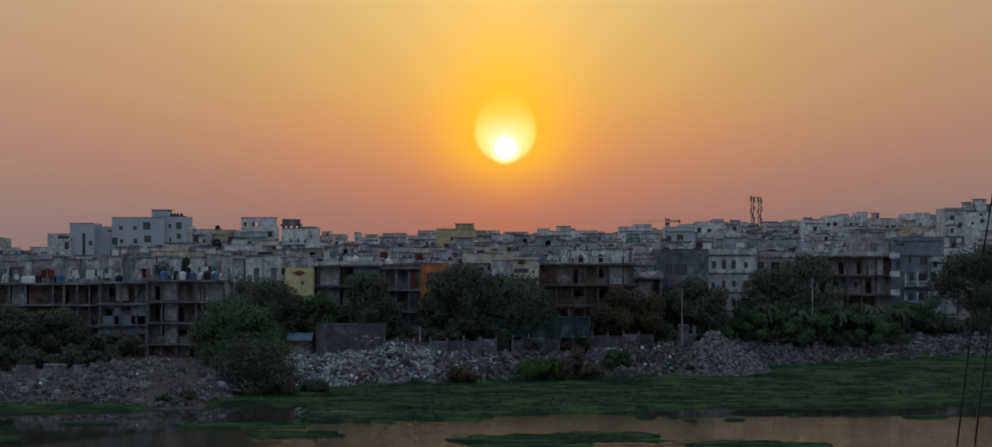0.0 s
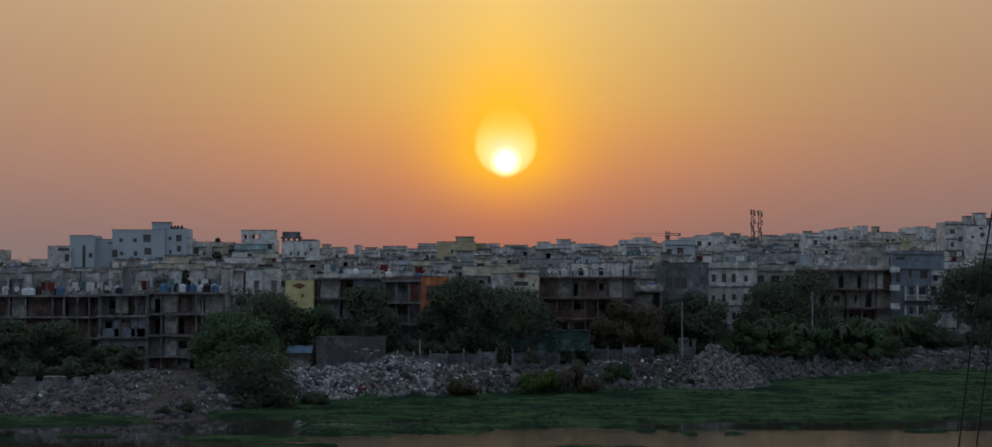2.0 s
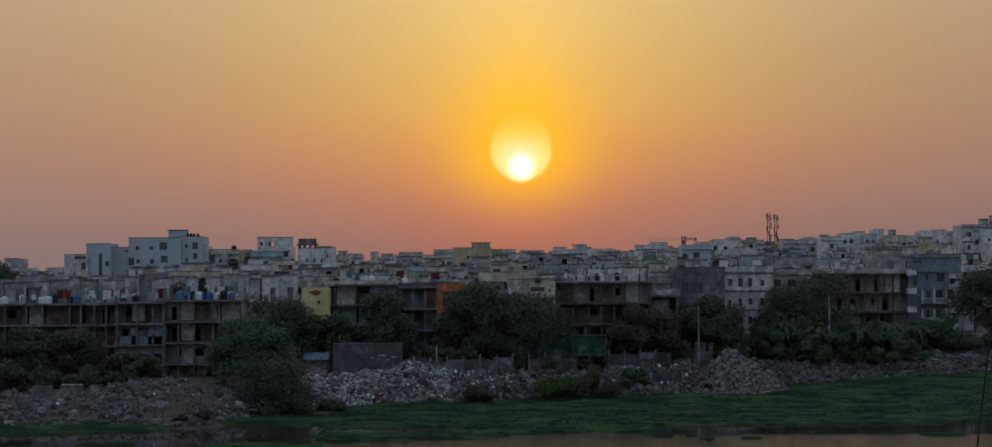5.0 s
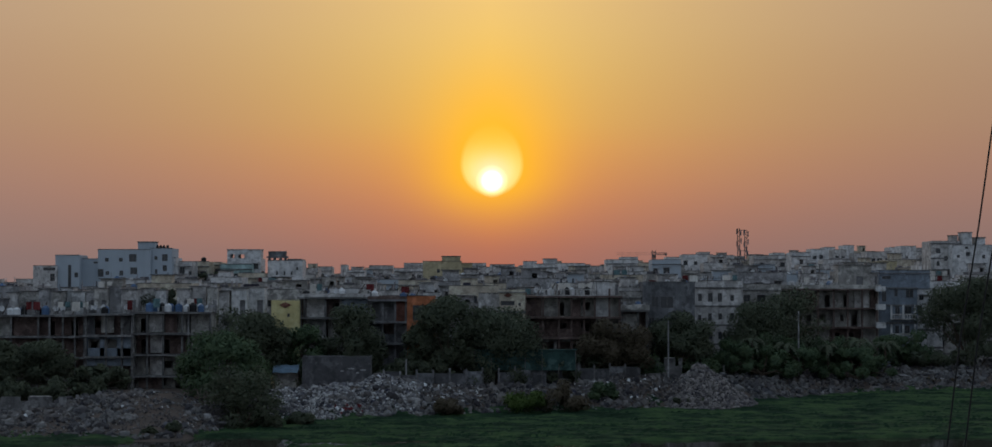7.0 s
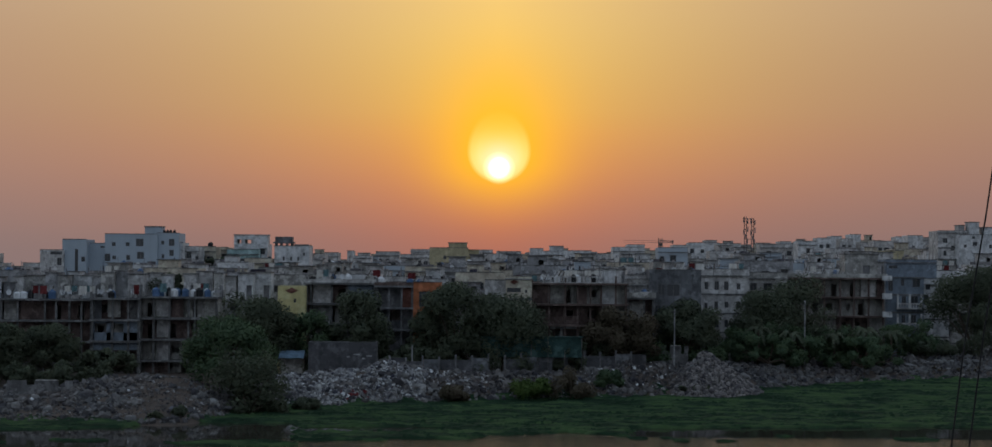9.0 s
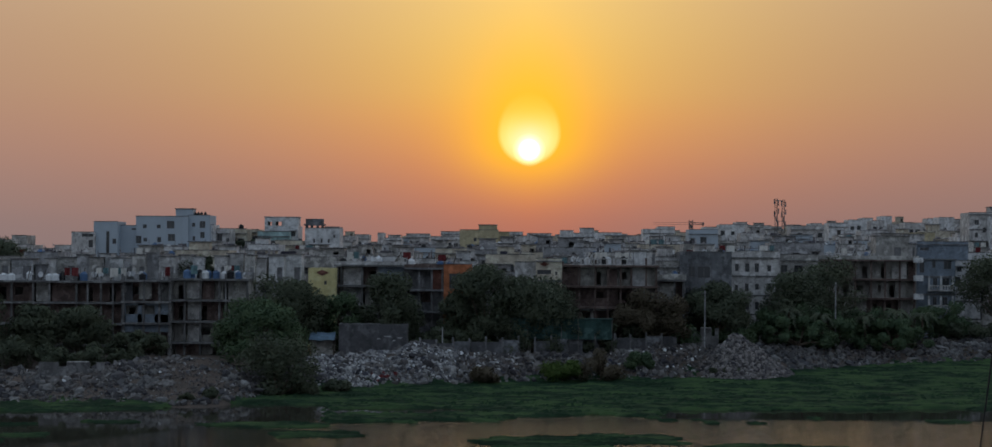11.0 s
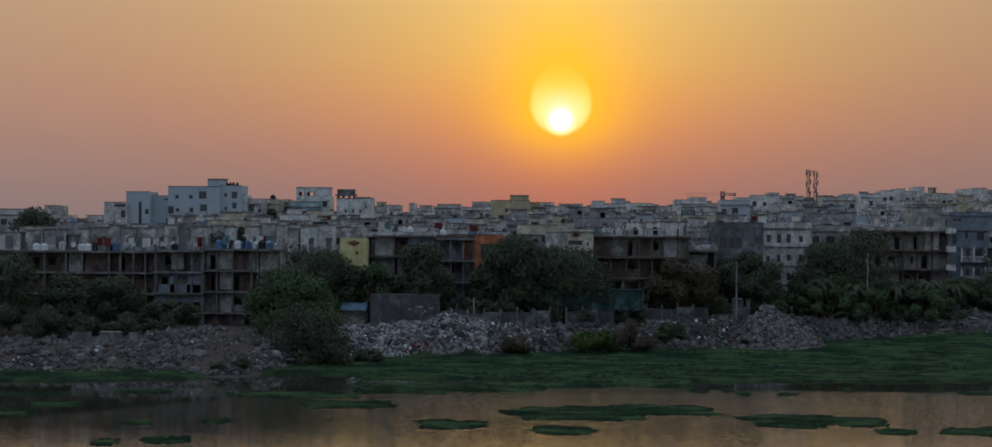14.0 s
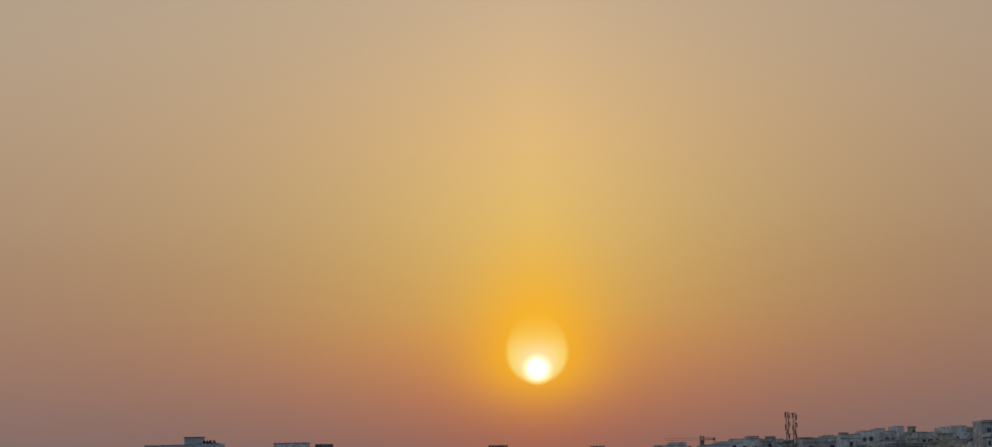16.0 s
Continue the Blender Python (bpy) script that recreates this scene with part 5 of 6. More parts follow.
def roof_odds(y0, y1, seed):
    """Poles, pipes, stub columns, low walls and boxes on the crowded roofs, too many and too small to count."""
    rng = random.Random(seed)
    s = Solid()
    for x, y, w, d, top, parapet in ROOFS:
        if not y0 <= y < y1:
            continue
        for _ in range(int(w * 1.3)):
            u, v = x + rng.uniform(0.4, w - 0.4), y + rng.uniform(0.4, min(3.2, d - 1.0))
            z = top - 0.06
            pick = rng.random()
            if pick < 0.35:
                s.tube((u, v, z), (u + rng.uniform(-0.25, 0.25), v, z + parapet + rng.uniform(0.4, 1.9)), 0.05, sides=4)
            elif pick < 0.6:
                a, h = rng.uniform(0.12, 0.2), parapet + rng.uniform(0.2, 1.1)
                s.box(u - a, u + a, v - a, v + a, z, z + h)
            elif pick < 0.8:
                a, h = rng.uniform(0.3, 0.8), parapet + rng.uniform(0.1, 0.7)
                s.box(u - a, u + a, v, v + rng.uniform(0.4, 0.9), z, z + h)
            else:
                a, h = min(rng.uniform(0.7, 1.8), w * 0.4), parapet + rng.uniform(0.15, 0.6)
                s.box(max(x + 0.2, u - a), min(x + w - 0.2, u + a), v, v + 0.15, z, z + h)
    tagged(new("roof_odds", s.mesh("roof_odds", "odds")), "weathered poles, stub columns, boxes and low walls crowding flat roofs", "roof clutter", kind="stuff")


roof_odds(330, 362, 61)
roof_odds(362, 412, 62)
roof_odds(412, 475, 63)
roof_odds(475, 600, 64)


# ---- trees and bushes ----

def roof_garden(x, y, z, w, h, seed):
    b = bush(x, y, w, h, "leaf_dark", "dark potted greenery on a roof terrace", seed, 2600, 0.18, z)
    part("planter", Solid().box(-w / 2, w / 2, -0.4, 0.4, -0.3, 0.15), "concrete", b)


tree(-34.51, 315, 11.13, 16.01 - land(-34.51, 315), "leaf_dark", "dark broad-leaved tree before a concrete frame", 1)
tree(-35.1, 290, 12.47, 12.91 - land(-35.1, 290), "leaf_green", "dense green tree on the rubble bank", 2, skirt=0.05, count=13600)
tree(-31.04, 280, 10.31, 8.87 - land(-31.04, 280), "leaf_dark", "low dark tree leaning over the water edge", 22, skirt=0.02, count=6800)
tree(-26.3, 319, 6.76, 13.14 - land(-26.3, 319), "leaf_green", "small green tree before a grey house", 3, count=5100)
tree(-19.26, 319, 8.83, 16.34 - land(-19.26, 319), "leaf_dark", "dark tree with an uneven crown", 4)
tree(-5.2, 320, 10.6, 17.8 - land(-5.89, 320), "leaf_dark", "large dark spreading tree", 5, count=16000, clumps=44)
tree(2.3, 320.5, 12.4, 15.9 - land(1.89, 320.5), "leaf_dark", "large dark spreading tree", 6, count=18000, clumps=44)
tree(20.06, 326, 12.1, 13.76 - land(20.06, 326), "leaf_brown", "brownish-green tree with a broad crown", 7)
tree(30.51, 331, 10.72, 14.83 - land(30.51, 331), "leaf_dark", "dark tree beside a pole", 8)
tree(43.66, 346, 10.7, 16.43 - land(43.66, 346), "leaf_dark", "dark tree in front of a white house", 9)
tree(50.37, 352, 13.47, 18.45 - land(50.37, 352), "leaf_dark", "tall dark tree before the long frame building", 10, count=15300)
tree(82.34, 366, 15.52, 20.22 - land(82.34, 366), "leaf_dark", "big dark tree at the end of the row", 11, count=24000, skirt=0.04)
tree(-67.49, 300, 7.07, 11.43 - land(-67.49, 300), "leaf_dark", "dark tree on the rubble bank", 12, skirt=0.15)
tree(-62.14, 303, 8.48, 11.7 - land(-62.14, 303), "leaf_dark", "dark tree on the rubble bank", 13, skirt=0.2)
tree(-53.09, 298, 8.6, 8.15 - land(-53.09, 298), "leaf_dark", "small dark tree on the rubble bank", 14, skirt=0.1, count=6800)
tree(-75.88, 300, 9.72, 14.26 - land(-75.88, 300), "leaf_dark", "dark tree on the rubble bank", 15, skirt=0.1, count=11900)
tree(-83.43, 305, 8.08, 15.06 - land(-83.43, 305), "leaf_dark", "dark tree on the rubble bank", 16, skirt=0.1)
tree(-86.45, 362, 10.45, 20.75 - land(-86.45, 362), "leaf_dark", "dark tree rising over the roofs", 17, skirt=0.4)
tree(39.74, 343, 7.58, 10.61 - land(39.74, 343), "leaf_green", "low scrubby tree behind the rubble", 40, skirt=0.02, count=4420, clumps=16)
tree(45.43, 344, 7.6, 11.39 - land(45.43, 344), "leaf_green", "low scrubby tree behind the rubble", 41, skirt=0.02, count=4420, clumps=16)
tree(50.79, 346, 7.64, 10.32 - land(50.79, 346), "leaf_green", "low scrubby tree behind the rubble", 42, skirt=0.02, count=4420, clumps=16)
tree(56.59, 352, 8.29, 10.78 - land(56.59, 352), "leaf_green", "low scrubby tree behind the rubble", 43, skirt=0.02, count=4420, clumps=16)
tree(61.78, 355, 7.32, 10.07 - land(61.78, 355), "leaf_green", "low scrubby tree behind the rubble", 44, skirt=0.02, count=4420, clumps=16)
tree(67.31, 358, 7.91, 10.83 - land(67.31, 358), "leaf_green", "low scrubby tree behind the rubble", 45, skirt=0.02, count=4420, clumps=16)
tree(72.39, 361, 7.44, 11.39 - land(72.39, 361), "leaf_green", "low scrubby tree behind the rubble", 46, skirt=0.02, count=4420, clumps=16)
tree(44.28, 340, 15.06, 9.6 - land(44.28, 341), "leaf_green", "low scrubby tree behind the rubble", 47, skirt=0.02, count=9500, clumps=26)
tree(60.39, 348, 14.43, 9.4 - land(60.39, 350), "leaf_green", "low scrubby tree behind the rubble", 48, skirt=0.02, count=9500, clumps=26)
tree(-11.18, 319, 4.7, 9.2 - land(-11.18, 319), "leaf_dark", "low scrubby tree behind the rubble", 49, skirt=0.02, count=4420, clumps=16)
tree(10.96, 321, 8.51, 9.13 - land(10.96, 321), "leaf_dark", "low scrubby tree behind the rubble", 50, skirt=0.02, count=4420, clumps=16)
bush(6.28, 309, 6.8, 5.0 - land(6.28, 309), "leaf_bright", "bright green bush at the foot of the rubble", 70)
bush(11.94, 309.5, 7.4, 5.7 - land(11.94, 309.5), "leaf_brown", "dark brown dry bush on the rubble", 71)
bush(17.77, 316, 4.65, 5.11 - land(17.77, 316), "leaf_green", "green bush on the rubble", 72)
bush(-40.73, 264, 2.33, 1.73 - land(-40.73, 264), "leaf_dark", "small dark bush by the water", 73)
bush(-37.96, 265, 1.95, 2.44 - land(-37.96, 265), "leaf_dark", "small dark bush by the water", 74)
bush(-5.28, 304, 6.27, 3.62 - land(-5.28, 304), "leaf_brown", "dry brown scrub on the rubble", 75)
bush(-28.88, 281, 5.79, 3.45 - land(-28.88, 281), "leaf_dark", "dark scrub by the water", 76)
bush(-24.42, 287, 4.23, 2.68 - land(-24.42, 287), "leaf_dark", "dark scrub by the water", 77)
bush(30.53, 318, 3.75, -0.13 - land(30.53, 318), "leaf_dark", "dark tuft in the marsh", 78)
bush(38.64, 308, 2.72, -0.22 - land(38.64, 308), "leaf_dark", "dark tuft in the marsh", 79)
bush(76.5, 353, 8.32, 3.89 - land(76.5, 353), "leaf_brown", "dry scrub on the bank", 80)
palm(42.85, 341.6, 11.25, 5.6, 300)
palm(48.22, 342.6, 10.42, 5.0, 301)
palm(61.69, 351.5, 11.0, 6.0, 302)
palm(66.2, 353.5, 10.32, 5.4, 303)
palm(56.19, 349.5, 10.02, 5.0, 304)
roof_garden(-50.5, 327.6, 14.63, 5.69, 4.79, 90)
roof_garden(-47.49, 327.8, 14.63, 2.12, 4.21, 91)
roof_garden(-55.78, 434, 19.11, 3.19, 1.79, 92)
roof_garden(-52.84, 434, 19.11, 3.96, 2.04, 93)
tree(-29.68, 319, 6.01, 12.86 - land(-29.68, 319), "leaf_dark", "dark tree below a yellow wall", 190, count=7650)
tree(-8.76, 321.5, 6.91, 13.66 - land(-8.76, 321.5), "leaf_dark", "dark tree beside an unfinished house", 191, count=7650)
bush(-69.13, 292, 6.88, 8.39 - land(-69.13, 292), "leaf_dark", "dense dark undergrowth before the houses", 140, count=4420)
bush(-63.76, 293, 6.04, 7.49 - land(-63.76, 293), "leaf_dark", "dense dark undergrowth before the houses", 141, count=4420)
bush(-58.38, 292, 6.02, 7.1 - land(-58.38, 292), "leaf_dark", "dense dark undergrowth before the houses", 142, count=4420)
bush(-53.22, 292, 6.02, 6.24 - land(-53.22, 292), "leaf_dark", "dense dark undergrowth before the houses", 143, count=4420)
bush(-75.58, 292, 7.74, 9.25 - land(-75.58, 292), "leaf_dark", "dense dark undergrowth before the houses", 144, count=4420)
bush(-27.21, 317, 5.13, 8.8 - land(-27.21, 317), "leaf_dark", "dense dark undergrowth before the houses", 145, count=4420)
bush(-14.0, 319, 4.7, 9.2 - land(-14.0, 319), "leaf_dark", "dense dark undergrowth before the houses", 146, count=4420)
bush(-6.25, 319, 8.92, 9.39 - land(-6.25, 319), "leaf_dark", "dense dark undergrowth before the houses", 147, count=4420)
bush(1.74, 319.5, 10.82, 9.18 - land(1.74, 319.5), "leaf_dark", "dense dark undergrowth before the houses", 148, count=4420)
bush(17.91, 327, 8.67, 9.41 - land(17.91, 327), "leaf_dark", "dense dark undergrowth before the houses", 149, count=4420)
bush(24.32, 329, 7.75, 9.83 - land(24.32, 329), "leaf_green", "dense dark undergrowth before the houses", 150, count=4420)
bush(31.72, 333, 9.32, 10.19 - land(31.72, 333), "leaf_green", "dense dark undergrowth before the houses", 151, count=4420)
bush(38.62, 342, 7.55, 8.92 - land(38.62, 342), "leaf_green", "dense dark undergrowth before the houses", 152, count=4420)
bush(74.84, 360, 8.48, 8.66 - land(74.84, 360), "leaf_dark", "dense dark undergrowth before the houses", 153, count=4420)
bush(83.78, 362, 10.66, 10.94 - land(83.78, 362), "leaf_dark", "dense dark undergrowth before the houses", 154, count=4420)


# ---- the bank: walls, huts, poles ----
def boundary_wall(x0, x1, y, h):
    """A plain wall with posts along the head of the rubble, following the bank."""
    e = thing("boundary_wall", (x0 + x1) / 2, y, land((x0 + x1) / 2, y), "grey concrete boundary wall with posts", "wall")
    step = 2.4
    n = int((x1 - x0) / step)
    for k in range(n):
        a = x0 + k * step
        yy = lerp_table(TOE, a) + lerp_table(BROAD, a) + 0.6
        z = land(a, yy)
        crown = 5.75 + 0.018 * (a + 17) - z
        if k not in (7, 19, 31):
            part("panel", Solid().box(0, step - 0.3, 0, 0.12, -0.4, max(0.6, crown - 0.12 * ((k * 7) % 3))), "tar" if k % 3 else "dark", e, at=(a - e.location.x, yy - e.location.y, z - e.location.z))
        part("post", Solid().box(-0.16, 0.12, -0.05, 0.2, -0.4, max(0.9, crown + 0.35 + 0.2 * ((k * 5) % 2))), "soot", e, at=(a - 0.15 - e.location.x, yy - e.location.y, z - e.location.z))


def hut(x, y, w, top):
    z = land(x + w / 2, y) - 0.5
    e = thing("shed", x, y, z, "windowless grey block shed with a flat top on the bank", "shed")
    h = top - z
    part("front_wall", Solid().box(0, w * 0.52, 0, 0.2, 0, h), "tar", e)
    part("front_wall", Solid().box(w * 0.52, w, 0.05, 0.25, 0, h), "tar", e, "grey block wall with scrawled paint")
    for u, v, a in ((0.56, 0.55, 0.05), (0.66, 0.62, 0.1), (0.79, 0.5, 0.04), (0.85, 0.58, 0.08)):
        part("paint_mark", Solid().box(w * u, w * (u + a), 0.035, 0.046, h * v, h * v + 0.18), "grey", e)
    part("side_wall", Solid().box(0, 0.2, 0.2, 4, 0, h).box(w - 0.2, w, 0.25, 4, 0, h).box(0.2, w - 0.2, 3.8, 4, 0, h), "concrete", e)
    part("roof", Solid().box(0.2, w - 0.2, 0.25, 3.8, h - 0.2, h - 0.08), "concrete", e)


def tarp_shelter(x, y, w, top):
    z = land(x + w / 2, y) - 0.2
    e = thing("tarp_shelter", x, y, z, "small shelter with a pale blue tarpaulin roof", "shelter")
    h = top - z
    for u in (0.1, w - 0.1):
        for v in (0.1, 2.4):
            part("post", Solid().tube((u, v, 0), (u, v, h - (0.9 if v < 1 else 0.1)), 0.06), "bark", e)
    s = Solid()
    n = 8
    for k in range(n + 1):
        for j in range(5):
            s.v.append((w * k / n, 2.6 * j / 4 - 0.1, h - 1.0 + j * 0.25 + 0.06 * math.sin(k * 1.3 + j)))
    m = len(s.v)
    s.v += [(a, b, c + 0.03) for a, b, c in s.v]
    for k in range(n):
        for j in range(4):
            q = (k * 5 + j, (k + 1) * 5 + j, (k + 1) * 5 + j + 1, k * 5 + j + 1)
            s.f += [tuple(reversed(q)), tuple(m + i for i in q)]
    part("tarpaulin", s, "tarp", e, "pale blue tarpaulin")
    part("side_wall", Solid().box(0, w, 2.5, 2.6, 0, h - 0.4), "dirty", e)


def net_shed(x, y, w, top):
    z = land(x + w / 2, y) - 0.2
    e = thing("net_shed", x, y, z, "long low shed hung with dark green shade net", "shed")
    h = top - z
    for k in range(7):
        part("post", Solid().tube((w * k / 6, 0, 0), (w * k / 6, 0, h - 0.1), 0.06), "steel", e)
    s = Solid()
    n = 30
    for k in range(n + 1):
        for j in range(6):
            s.v.append((w * k / n, 0.1 * math.sin(k * 0.9 + j * 0.6), h - h * 0.55 * j / 5))
    m = len(s.v)
    s.v += [(a, b + 0.02, c) for a, b, c in s.v]
    for k in range(n):
        for j in range(5):
            q = (k * 6 + j, k * 6 + j + 1, (k + 1) * 6 + j + 1, (k + 1) * 6 + j)
            s.f += [q, tuple(m + i for i in reversed(q))]
    part("net", s, "green_net", e, "dark green shade net")
    part("roof", Solid().box(-0.2, w + 0.2, -0.2, 3.0, h, h + 0.08), "green_net", e)


def pole(x, y, top):
    z = land(x, y) - 0.3
    e = thing("pole", x, y, z, "slim grey concrete pole", "pole", "poles")
    part("shaft", Solid().tube((0, 0, 0), (0, 0, top - z), 0.13, 0.09, 8), "grey", e)
    part("crossarm", Solid().box(-0.5, 0.5, -0.05, 0.05, top - z - 0.5, top - z - 0.4), "steel", e)


def block_wall(x, y, w, top):
    z = land(x + w / 2, y) - 0.6
    e = thing("low_wall", x, y, z, "broken low wall of bare concrete", "wall")
    part("masonry", Solid().pierced(w, top - z, 0.25, [(w * 0.3, (top - z) * 0.75, w * 0.12, 9), (w * 0.78, (top - z) * 0.65, w * 0.1, 9)]), "concrete", e)
    part("coping", Solid().box(w * 0.44, w * 0.76, -0.06, 0.31, top - z, top - z + 0.1), "pale", e)


boundary_wall(-16.58, 26.33, 317.0, 2.1)
hut(-26.18, 313, 9.95, 8.29)
tarp_shelter(-30.41, 312, 3.67, 6.95)
net_shed(-1.13, 318.6, 14.98, 9.02)
pole(28.35, 327.5, 13.25)
pole(50.82, 345.2, 14.41)
pole(-11.1, 314, 7.89)
block_wall(25.77, 329, 4.84, 7.5)
block_wall(-62.8, 281, 8.6, 4.2)

# ---- rubble: boulders one by one, the small stones as one heap ----
PHI = (1 + 5 ** 0.5) / 2
ICO_V = np.array([(-1, PHI, 0), (1, PHI, 0), (-1, -PHI, 0), (1, -PHI, 0), (0, -1, PHI), (0, 1, PHI), (0, -1, -PHI), (0, 1, -PHI), (PHI, 0, -1), (PHI, 0, 1), (-PHI, 0, -1), (-PHI, 0, 1)]) / 1.9
ICO_F = np.array([(0, 11, 5), (0, 5, 1), (0, 1, 7), (0, 7, 10), (0, 10, 11), (1, 5, 9), (5, 11, 4), (11, 10, 2), (10, 7, 6), (7, 1, 8)] +
                 [(3, 9, 4), (3, 4, 2), (3, 2, 6), (3, 6, 8), (3, 8, 9), (4, 9, 5), (2, 4, 11), (6, 2, 10), (8, 6, 7), (9, 8, 1)])
CUBE_V = np.array([(a, b, c) for a in (-0.5, 0.5) for b in (-0.5, 0.5) for c in (-0.5, 0.5)])
CUBE_F = np.array([(0, 1, 3), (0, 3, 2), (4, 6, 7), (4, 7, 5), (0, 4, 5), (0, 5, 1), (2, 3, 7), (2, 7, 6), (0, 2, 6), (0, 6, 4), (1, 5, 7), (1, 7, 3)])


def spot(rng, x0, x1, low=-0.03, high=1.0, bare=-0.42):
    x = rng.uniform(x0, x1)
    y = lerp_table(TOE, x) + lerp_table(BROAD, x) * rng.uniform(low, high)
    # stones lie in drifts with bare earth between
    if noise.noise(Vector((x * 0.11, y * 0.16, 7.0))) + 0.5 * noise.noise(Vector((x * 0.35, y * 0.35, 2.0))) < bare:
        return spot(rng, x0, x1, low, high, bare)
    return x, y, land(x, y)


def heap(name, label, material, spots, sizes, rng, cubes=0.55, parent=None):
    vs, fs, n = [], [], 0
    for (x, y, z), s in zip(spots, sizes):
        v0, f0 = (CUBE_V, CUBE_F) if rng.random() < cubes else (ICO_V, ICO_F)
        v = v0 * (1 + np.random.uniform(-0.22, 0.22, v0.shape))
        v = v * (s * np.random.uniform(0.3, 1.6, 3))
        rot = np.array(Euler((rng.uniform(0, 6.3), rng.uniform(0, 6.3), rng.uniform(0, 6.3))).to_matrix())
        v = v @ rot.T + (x, y, z + s * 0.12)
        vs.append(v)
        fs.append(f0 + n)
        n += len(v)
    me = bpy.data.meshes.new(name)
    me.from_pydata(np.concatenate(vs).tolist(), [], np.concatenate(fs).tolist())
    me.materials.append(MATS[material])
    ob = new(name, me)
    return tagged(ob, label, "rubble", kind="stuff")


rng = random.Random(5)
sp = [spot(rng, -105, -30, -0.03, 1.0, -0.12) for _ in range(5600)] + [spot(rng, -30, 14) for _ in range(2600)] + [spot(rng, 14, 105) for _ in range(7500)]
sizes = [0.13 + 0.5 * rng.random() ** 3.0 for _ in sp]
grit = [spot(rng, -105, 105, -0.02, 1.0, -9) for _ in range(7000)] + [spot(rng, -75, -34, -0.02, 1.0, -9) for _ in range(3500)]
heap("rubble", "heaps of broken stone and brick along the river bank", "rubble", sp + grit, sizes + [0.07 + 0.14 * rng.random() for _ in grit], rng)
sp = [spot(rng, -30, -9, 0.0, 0.95, -0.6) for _ in range(9000)] + [spot(rng, -10, 0, 0.2, 0.9) for _ in range(500)] + [spot(rng, -52, -36, 0.1, 0.9) for _ in range(260)] + [spot(rng, -3, 28, 0.1, 0.9) for _ in range(260)]
heap("building_debris", "pale broken plaster, concrete bits and rubbish tipped on the bank", "debris", sp, [0.08 + 0.34 * rng.random() ** 3.0 for _ in sp], rng, 0.8)
sp = []
while len(sp) < 9000:
    x, y = rng.uniform(21.5, 43.5), rng.uniform(312, 334)
    z = land(x, y)
    if mound(x, y) > z - 0.3:
        sp.append((x, y, z + 0.05))
heap("gravel_mound", "tipped cone of brown gravel and broken stone on the bank", "gravel", sp, [0.10 + 0.32 * rng.random() ** 4.0 for _ in sp], rng, 0.6)
sp = [spot(rng, -29, -5, 0.0, 0.9) for _ in range(170)] + [spot(rng, 12, 40, 0.1, 0.9) for _ in range(130)] + [spot(rng, -70, -36, 0.1, 0.9) for _ in range(25)]
heap("litter", "scattered white plastic scraps among the rubble", "white_plastic", [(x, y, z + 0.15) for x, y, z in sp], [0.12 + 0.25 * rng.random() ** 2 for _ in sp], rng, 1.0)
sp = [spot(rng, -20.5, -16.5, 0.05, 0.25) for _ in range(14)]
heap("red_sheet", "crumpled red cloth lying on the rubble", "red_cloth", [(x, y, z + 0.1) for x, y, z in sp], [0.45 for _ in sp], rng, 1.0)

boulders = thing("boulder_pile", 0, 300, land(0, 300), "large rough boulders piled along the bank", "boulders")
shapes = []
for k in range(9):
    bm = bmesh.new()
    bmesh.ops.create_icosphere(bm, subdivisions=2, radius=0.55)
    for v in bm.verts:
        v.co *= 1 + 0.45 * noise.noise(v.co * 1.7 + Vector((k * 7.3, 0, 0)))
    # break it along a few flat faces
    cut = random.Random(k)
    for _ in range(7):
        nrm = Vector((cut.gauss(0, 1), cut.gauss(0, 1), cut.gauss(0, 1))).normalized()
        far = cut.uniform(0.26, 0.4)
        for v in bm.verts:
            over = v.co.dot(nrm) - far
            if over > 0:
                v.co -= nrm * over
    for v in bm.verts:
        v.co.x *= 1.25
        v.co.z *= 0.75
        v.co.z = min(v.co.z, 0.34 + 0.03 * (k % 4))
    m = bpy.data.meshes.new("boulder")
    bm.to_mesh(m)
    bm.free()
    m.materials.append(MATS["stone"])
    shapes.append(m)
for k in range(290):
    x, y, z = spot(rng, -78, -30, -0.02, 0.75) if k < 130 else (spot(rng, 12, 92, 0.0, 0.9) if k < 250 else spot(rng, -30, 12, 0.0, 0.8))
    b = part("boulder", shapes[k % 9], "stone", boulders, at=(x, y - 300, z - boulders.location.z + 0.1))
    s = 0.5 + 1.2 * rng.random() ** 2.2
    b.scale = (s, s * rng.uniform(0.8, 1.2), s * rng.uniform(0.7, 1.15))
    b.rotation_euler = (rng.uniform(-0.4, 0.4), rng.uniform(-0.4, 0.4), rng.uniform(0, 6.3))

# ---- marsh and floating weed ----
EDGE = ((-140, 250), (-60, 251), (-50, 254), (-44, 257), (-40, 264), (-24, 266), (-21.5, 239), (-12, 241.5), (-8, 243), (-3, 242.5), (1, 250), (10, 254), (13.3, 251.5), (16, 249), (18.3, 261), (33, 263), (55, 267), (140, 272))
POND = ((-15, 256.5, 9.5, 5.0), (-7, 260, 3, 1.6), (9, 266, 4, 1.2), (24, 268, 5, 1.2))


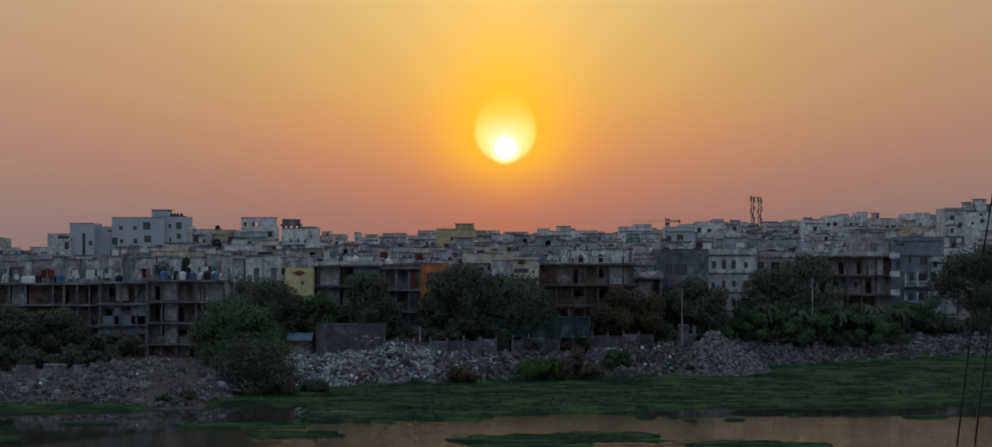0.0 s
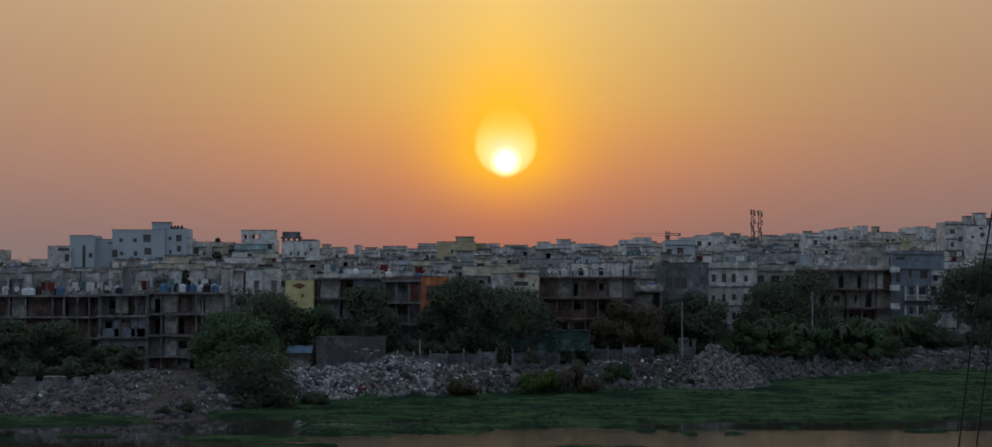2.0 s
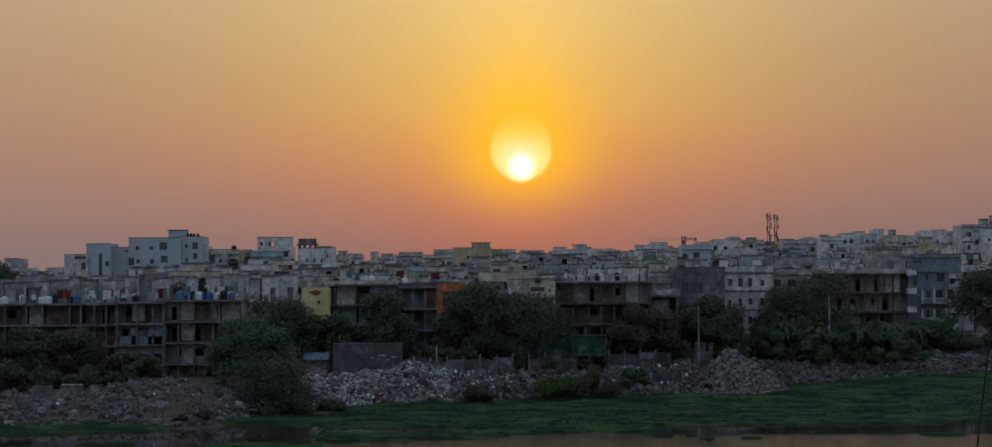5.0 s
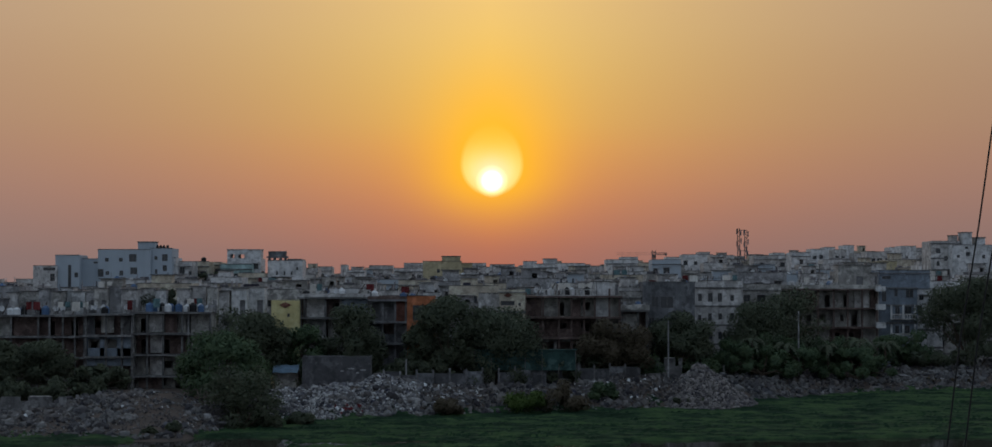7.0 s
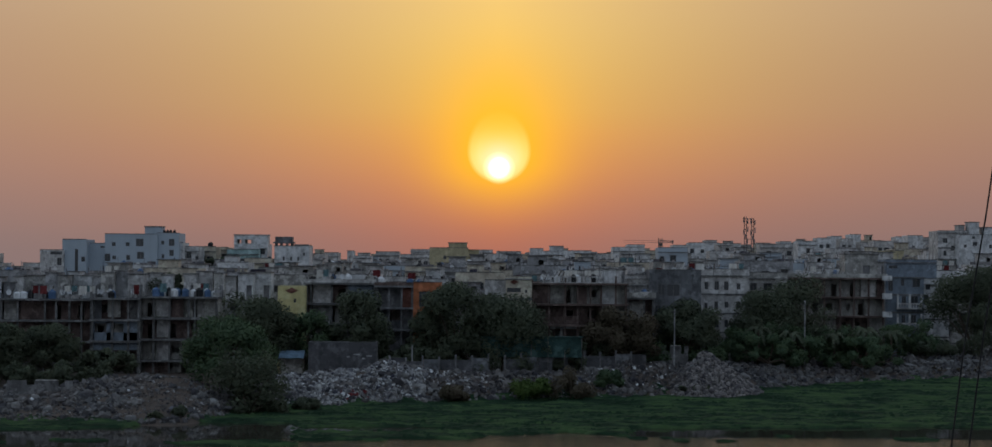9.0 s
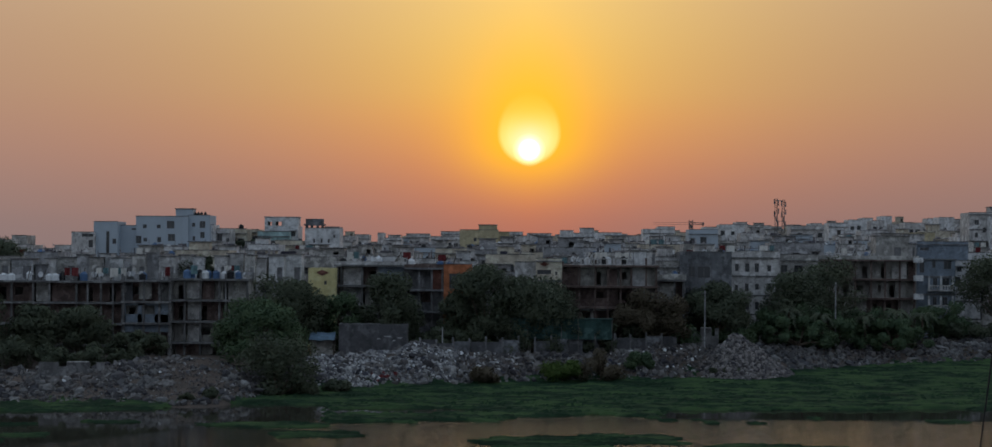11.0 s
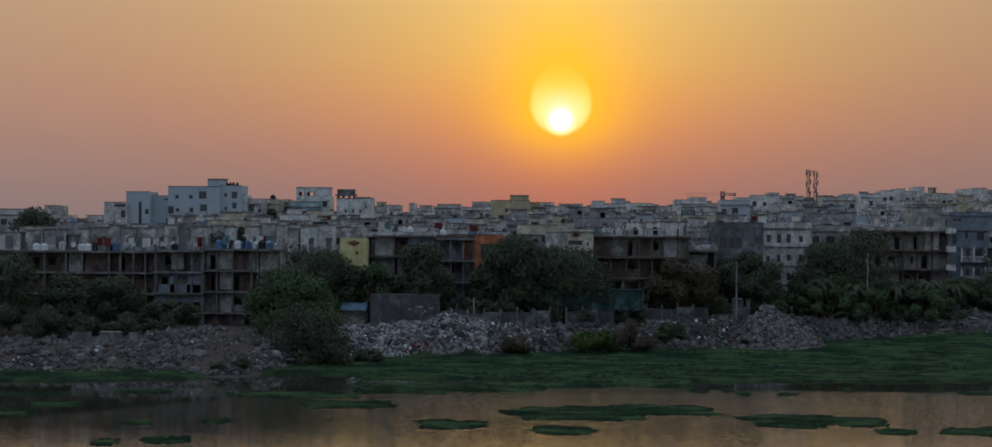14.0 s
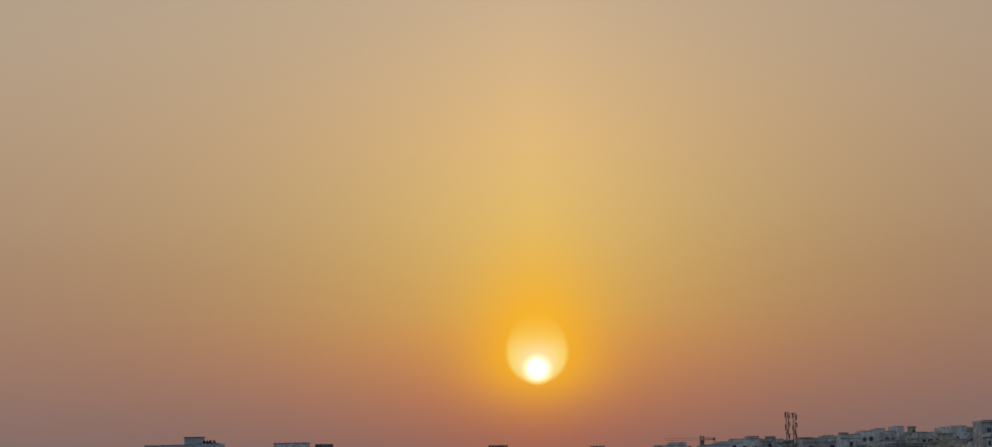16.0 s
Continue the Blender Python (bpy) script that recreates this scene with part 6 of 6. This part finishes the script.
def weed_here(x, y):
    n = noise.fractal(Vector((x * 0.12, y * 0.35, 3.0)), 1.0, 2.0, 4)
    if y < lerp_table(EDGE, x) + 2.2 * n or y > lerp_table(TOE, x) + 1.0 + 2.6 * n:
        return False
    if mound(x, y) > max(0.0, land(x, y)) - 0.3:
        return False
    return all(((x - a) / c) ** 2 + ((y - b) / d) ** 2 > 1 + 0.9 * n for a, b, c, d in POND)


def sheet(name, label, cells, step, lift):
    """A low uneven green sheet on the given grid cells, with upright leaves over it."""
    idx, v, f = {}, [], []

    def corner(i, j):
        if (i, j) not in idx:
            x, y = i * step, j * step * 0.75
            inner = all((i + a, j + b) in cells for a in (-1, 0) for b in (-1, 0))
            z = max(0.0, land(x, y)) + (lift * (0.35 + 1.4 * abs(noise.noise(Vector((x * 0.3, y * 0.3, 0)))) + 1.1 * abs(noise.noise(Vector((x * 0.9, y * 0.9, 6))))) if inner else -0.05)
            jx = 0.35 * step * noise.noise(Vector((x * 1.7, y * 1.7, 5)))
            idx[i, j] = len(v)
            v.append((x + jx, y + 0.35 * step * noise.noise(Vector((x * 1.7, y * 1.7, 9))), z))
        return idx[i, j]

    for i, j in cells:
        f.append((corner(i, j), corner(i + 1, j), corner(i + 1, j + 1), corner(i, j + 1)))
    rr = random.Random(len(cells))
    many = list(cells)
    for _ in range(int(len(cells) * 0.5)):
        i, j = rr.choice(many)
        x, y = (i + rr.random()) * step, (j + rr.random()) * step * 0.75
        z = max(0.0, land(x, y)) + lift * 0.4
        a, s, h = rr.uniform(-0.5, 0.5), rr.uniform(0.12, 0.4), rr.uniform(0.08, 0.3) * (0.5 + abs(noise.noise(Vector((x * 0.2, y * 0.2, 1)))) * 2.2) * lift / 0.3
        n = len(v)
        v += [(x - s * math.cos(a), y - s * math.sin(a), z), (x + s * math.cos(a), y + s * math.sin(a), z), (x + s * 0.7 * math.cos(a), y + s * math.sin(a) + h * 1.6, z + h), (x - s * 0.7 * math.cos(a), y - s * math.sin(a) + h * 1.4, z + h * 0.8)]
        f.append((n, n + 1, n + 2, n + 3))
    me = bpy.data.meshes.new(name)
    me.from_pydata(v, [], f)
    me.materials.append(MATS["mat_green"])
    return tagged(new(name, me), label, "water plants", kind="stuff")


STEP = 0.7
cells = {(i, j) for i in range(int(-110 / STEP), int(112 / STEP)) for j in range(int(236 / (STEP * 0.75)), int(356 / (STEP * 0.75))) if weed_here((i + 0.5) * STEP, (j + 0.5) * STEP * 0.75)}
sheet("marsh", "green marsh plants covering the river margin", cells, STEP, 0.3)


def weed_island(x, y, a, b, seed):
    """A floating raft of water weed, a half long and b half deep."""
    st = 0.35
    got = set()
    for i in range(int((x - a * 1.3) / st), int((x + a * 1.3) / st) + 1):
        for j in range(int((y - b * 1.4) / (st * 0.75)), int((y + b * 1.4) / (st * 0.75)) + 1):
            px, py = (i + 0.5) * st, (j + 0.5) * st * 0.75
            n = noise.fractal(Vector((px * 0.25, py * 0.4, seed * 3.1)), 1.0, 2.0, 4)
            if abs((px - x) / a) ** 2.5 + abs((py - y) / b) ** 2.5 < 1 + 0.9 * n:
                got.add((i, j))
    if got:
        sheet("weed_island", "floating raft of green water weed", got, st, 0.16)


weed_island(3.2, 217.2, 7.0, 6.6, 1)
weed_island(11.0, 221.4, 6.2, 5.4, 2)
weed_island(24.0, 211.4, 4.9, 6.6, 3)
weed_island(30.4, 210.7, 2.8, 4.2, 4)
weed_island(32.5, 201.4, 1.8, 2.6, 6)
weed_island(40.3, 202.6, 3.1, 3.5, 7)
weed_island(1.2, 199.5, 3.0, 3.4, 5)
weed_island(-9.4, 204.3, 3.3, 3.6, 8)
weed_island(-21.5, 224.4, 4.8, 4.2, 9)
weed_island(-27.5, 235.8, 6.5, 3.2, 21)
weed_island(-39.0, 203.4, 1.4, 1.7, 10)
weed_island(-31.8, 205.2, 1.3, 1.9, 11)
weed_island(-38.5, 185.2, 1.0, 2.0, 12)
weed_island(-33.5, 187.4, 2.0, 2.0, 13)
weed_island(17.2, 246.0, 1.0, 1.5, 14)
weed_island(21.8, 242.9, 0.8, 1.6, 15)
weed_island(26.9, 242.9, 1.0, 1.1, 16)
weed_island(34.8, 251.2, 0.7, 1.3, 17)
weed_island(49.6, 247.3, 2.6, 2.2, 18)
weed_island(20.5, 246.9, 0.5, 1.1, 20)
weed_island(-50.9, 221.5, 2.6, 2.2, 22)
weed_island(-53.8, 211.6, 2.4, 4.0, 23)
weed_island(-45.0, 238.0, 3.4, 1.4, 24)
weed_island(-57.0, 234.0, 4.0, 1.6, 25)

# ---- two cables close to the balcony ----
for u, lean in ((2.572, 0.0), (2.672, 0.02)):
    e = thing("cable", u, 12.0, 18.866, "thin black overhead cable hanging past the balcony", "cable", "overhead cables")
    c = bpy.data.curves.new("strand", "CURVE")
    c.dimensions, c.bevel_depth, c.bevel_resolution = "3D", 0.005, 2
    s = c.splines.new("POLY")
    pts = [(-(18.4) * 0.13, 0, -17.9), (-0.9, 0, -6.5), (-0.145 * 2.2, 0, -2.2), (0, 0, 0), (0.10, 0, 0.80), (0.205, 0, 1.42), (0.33, 0, 2.3), (0.62, 0, 4.2), (1.4, 0, 9.0)]
    s.points.add(len(pts) - 1)
    for p, q in zip(s.points, pts):
        p.co = (*q, 1)
    c.materials.append(MATS["cable"])
    strand = new("strand", c)
    strand.parent = e
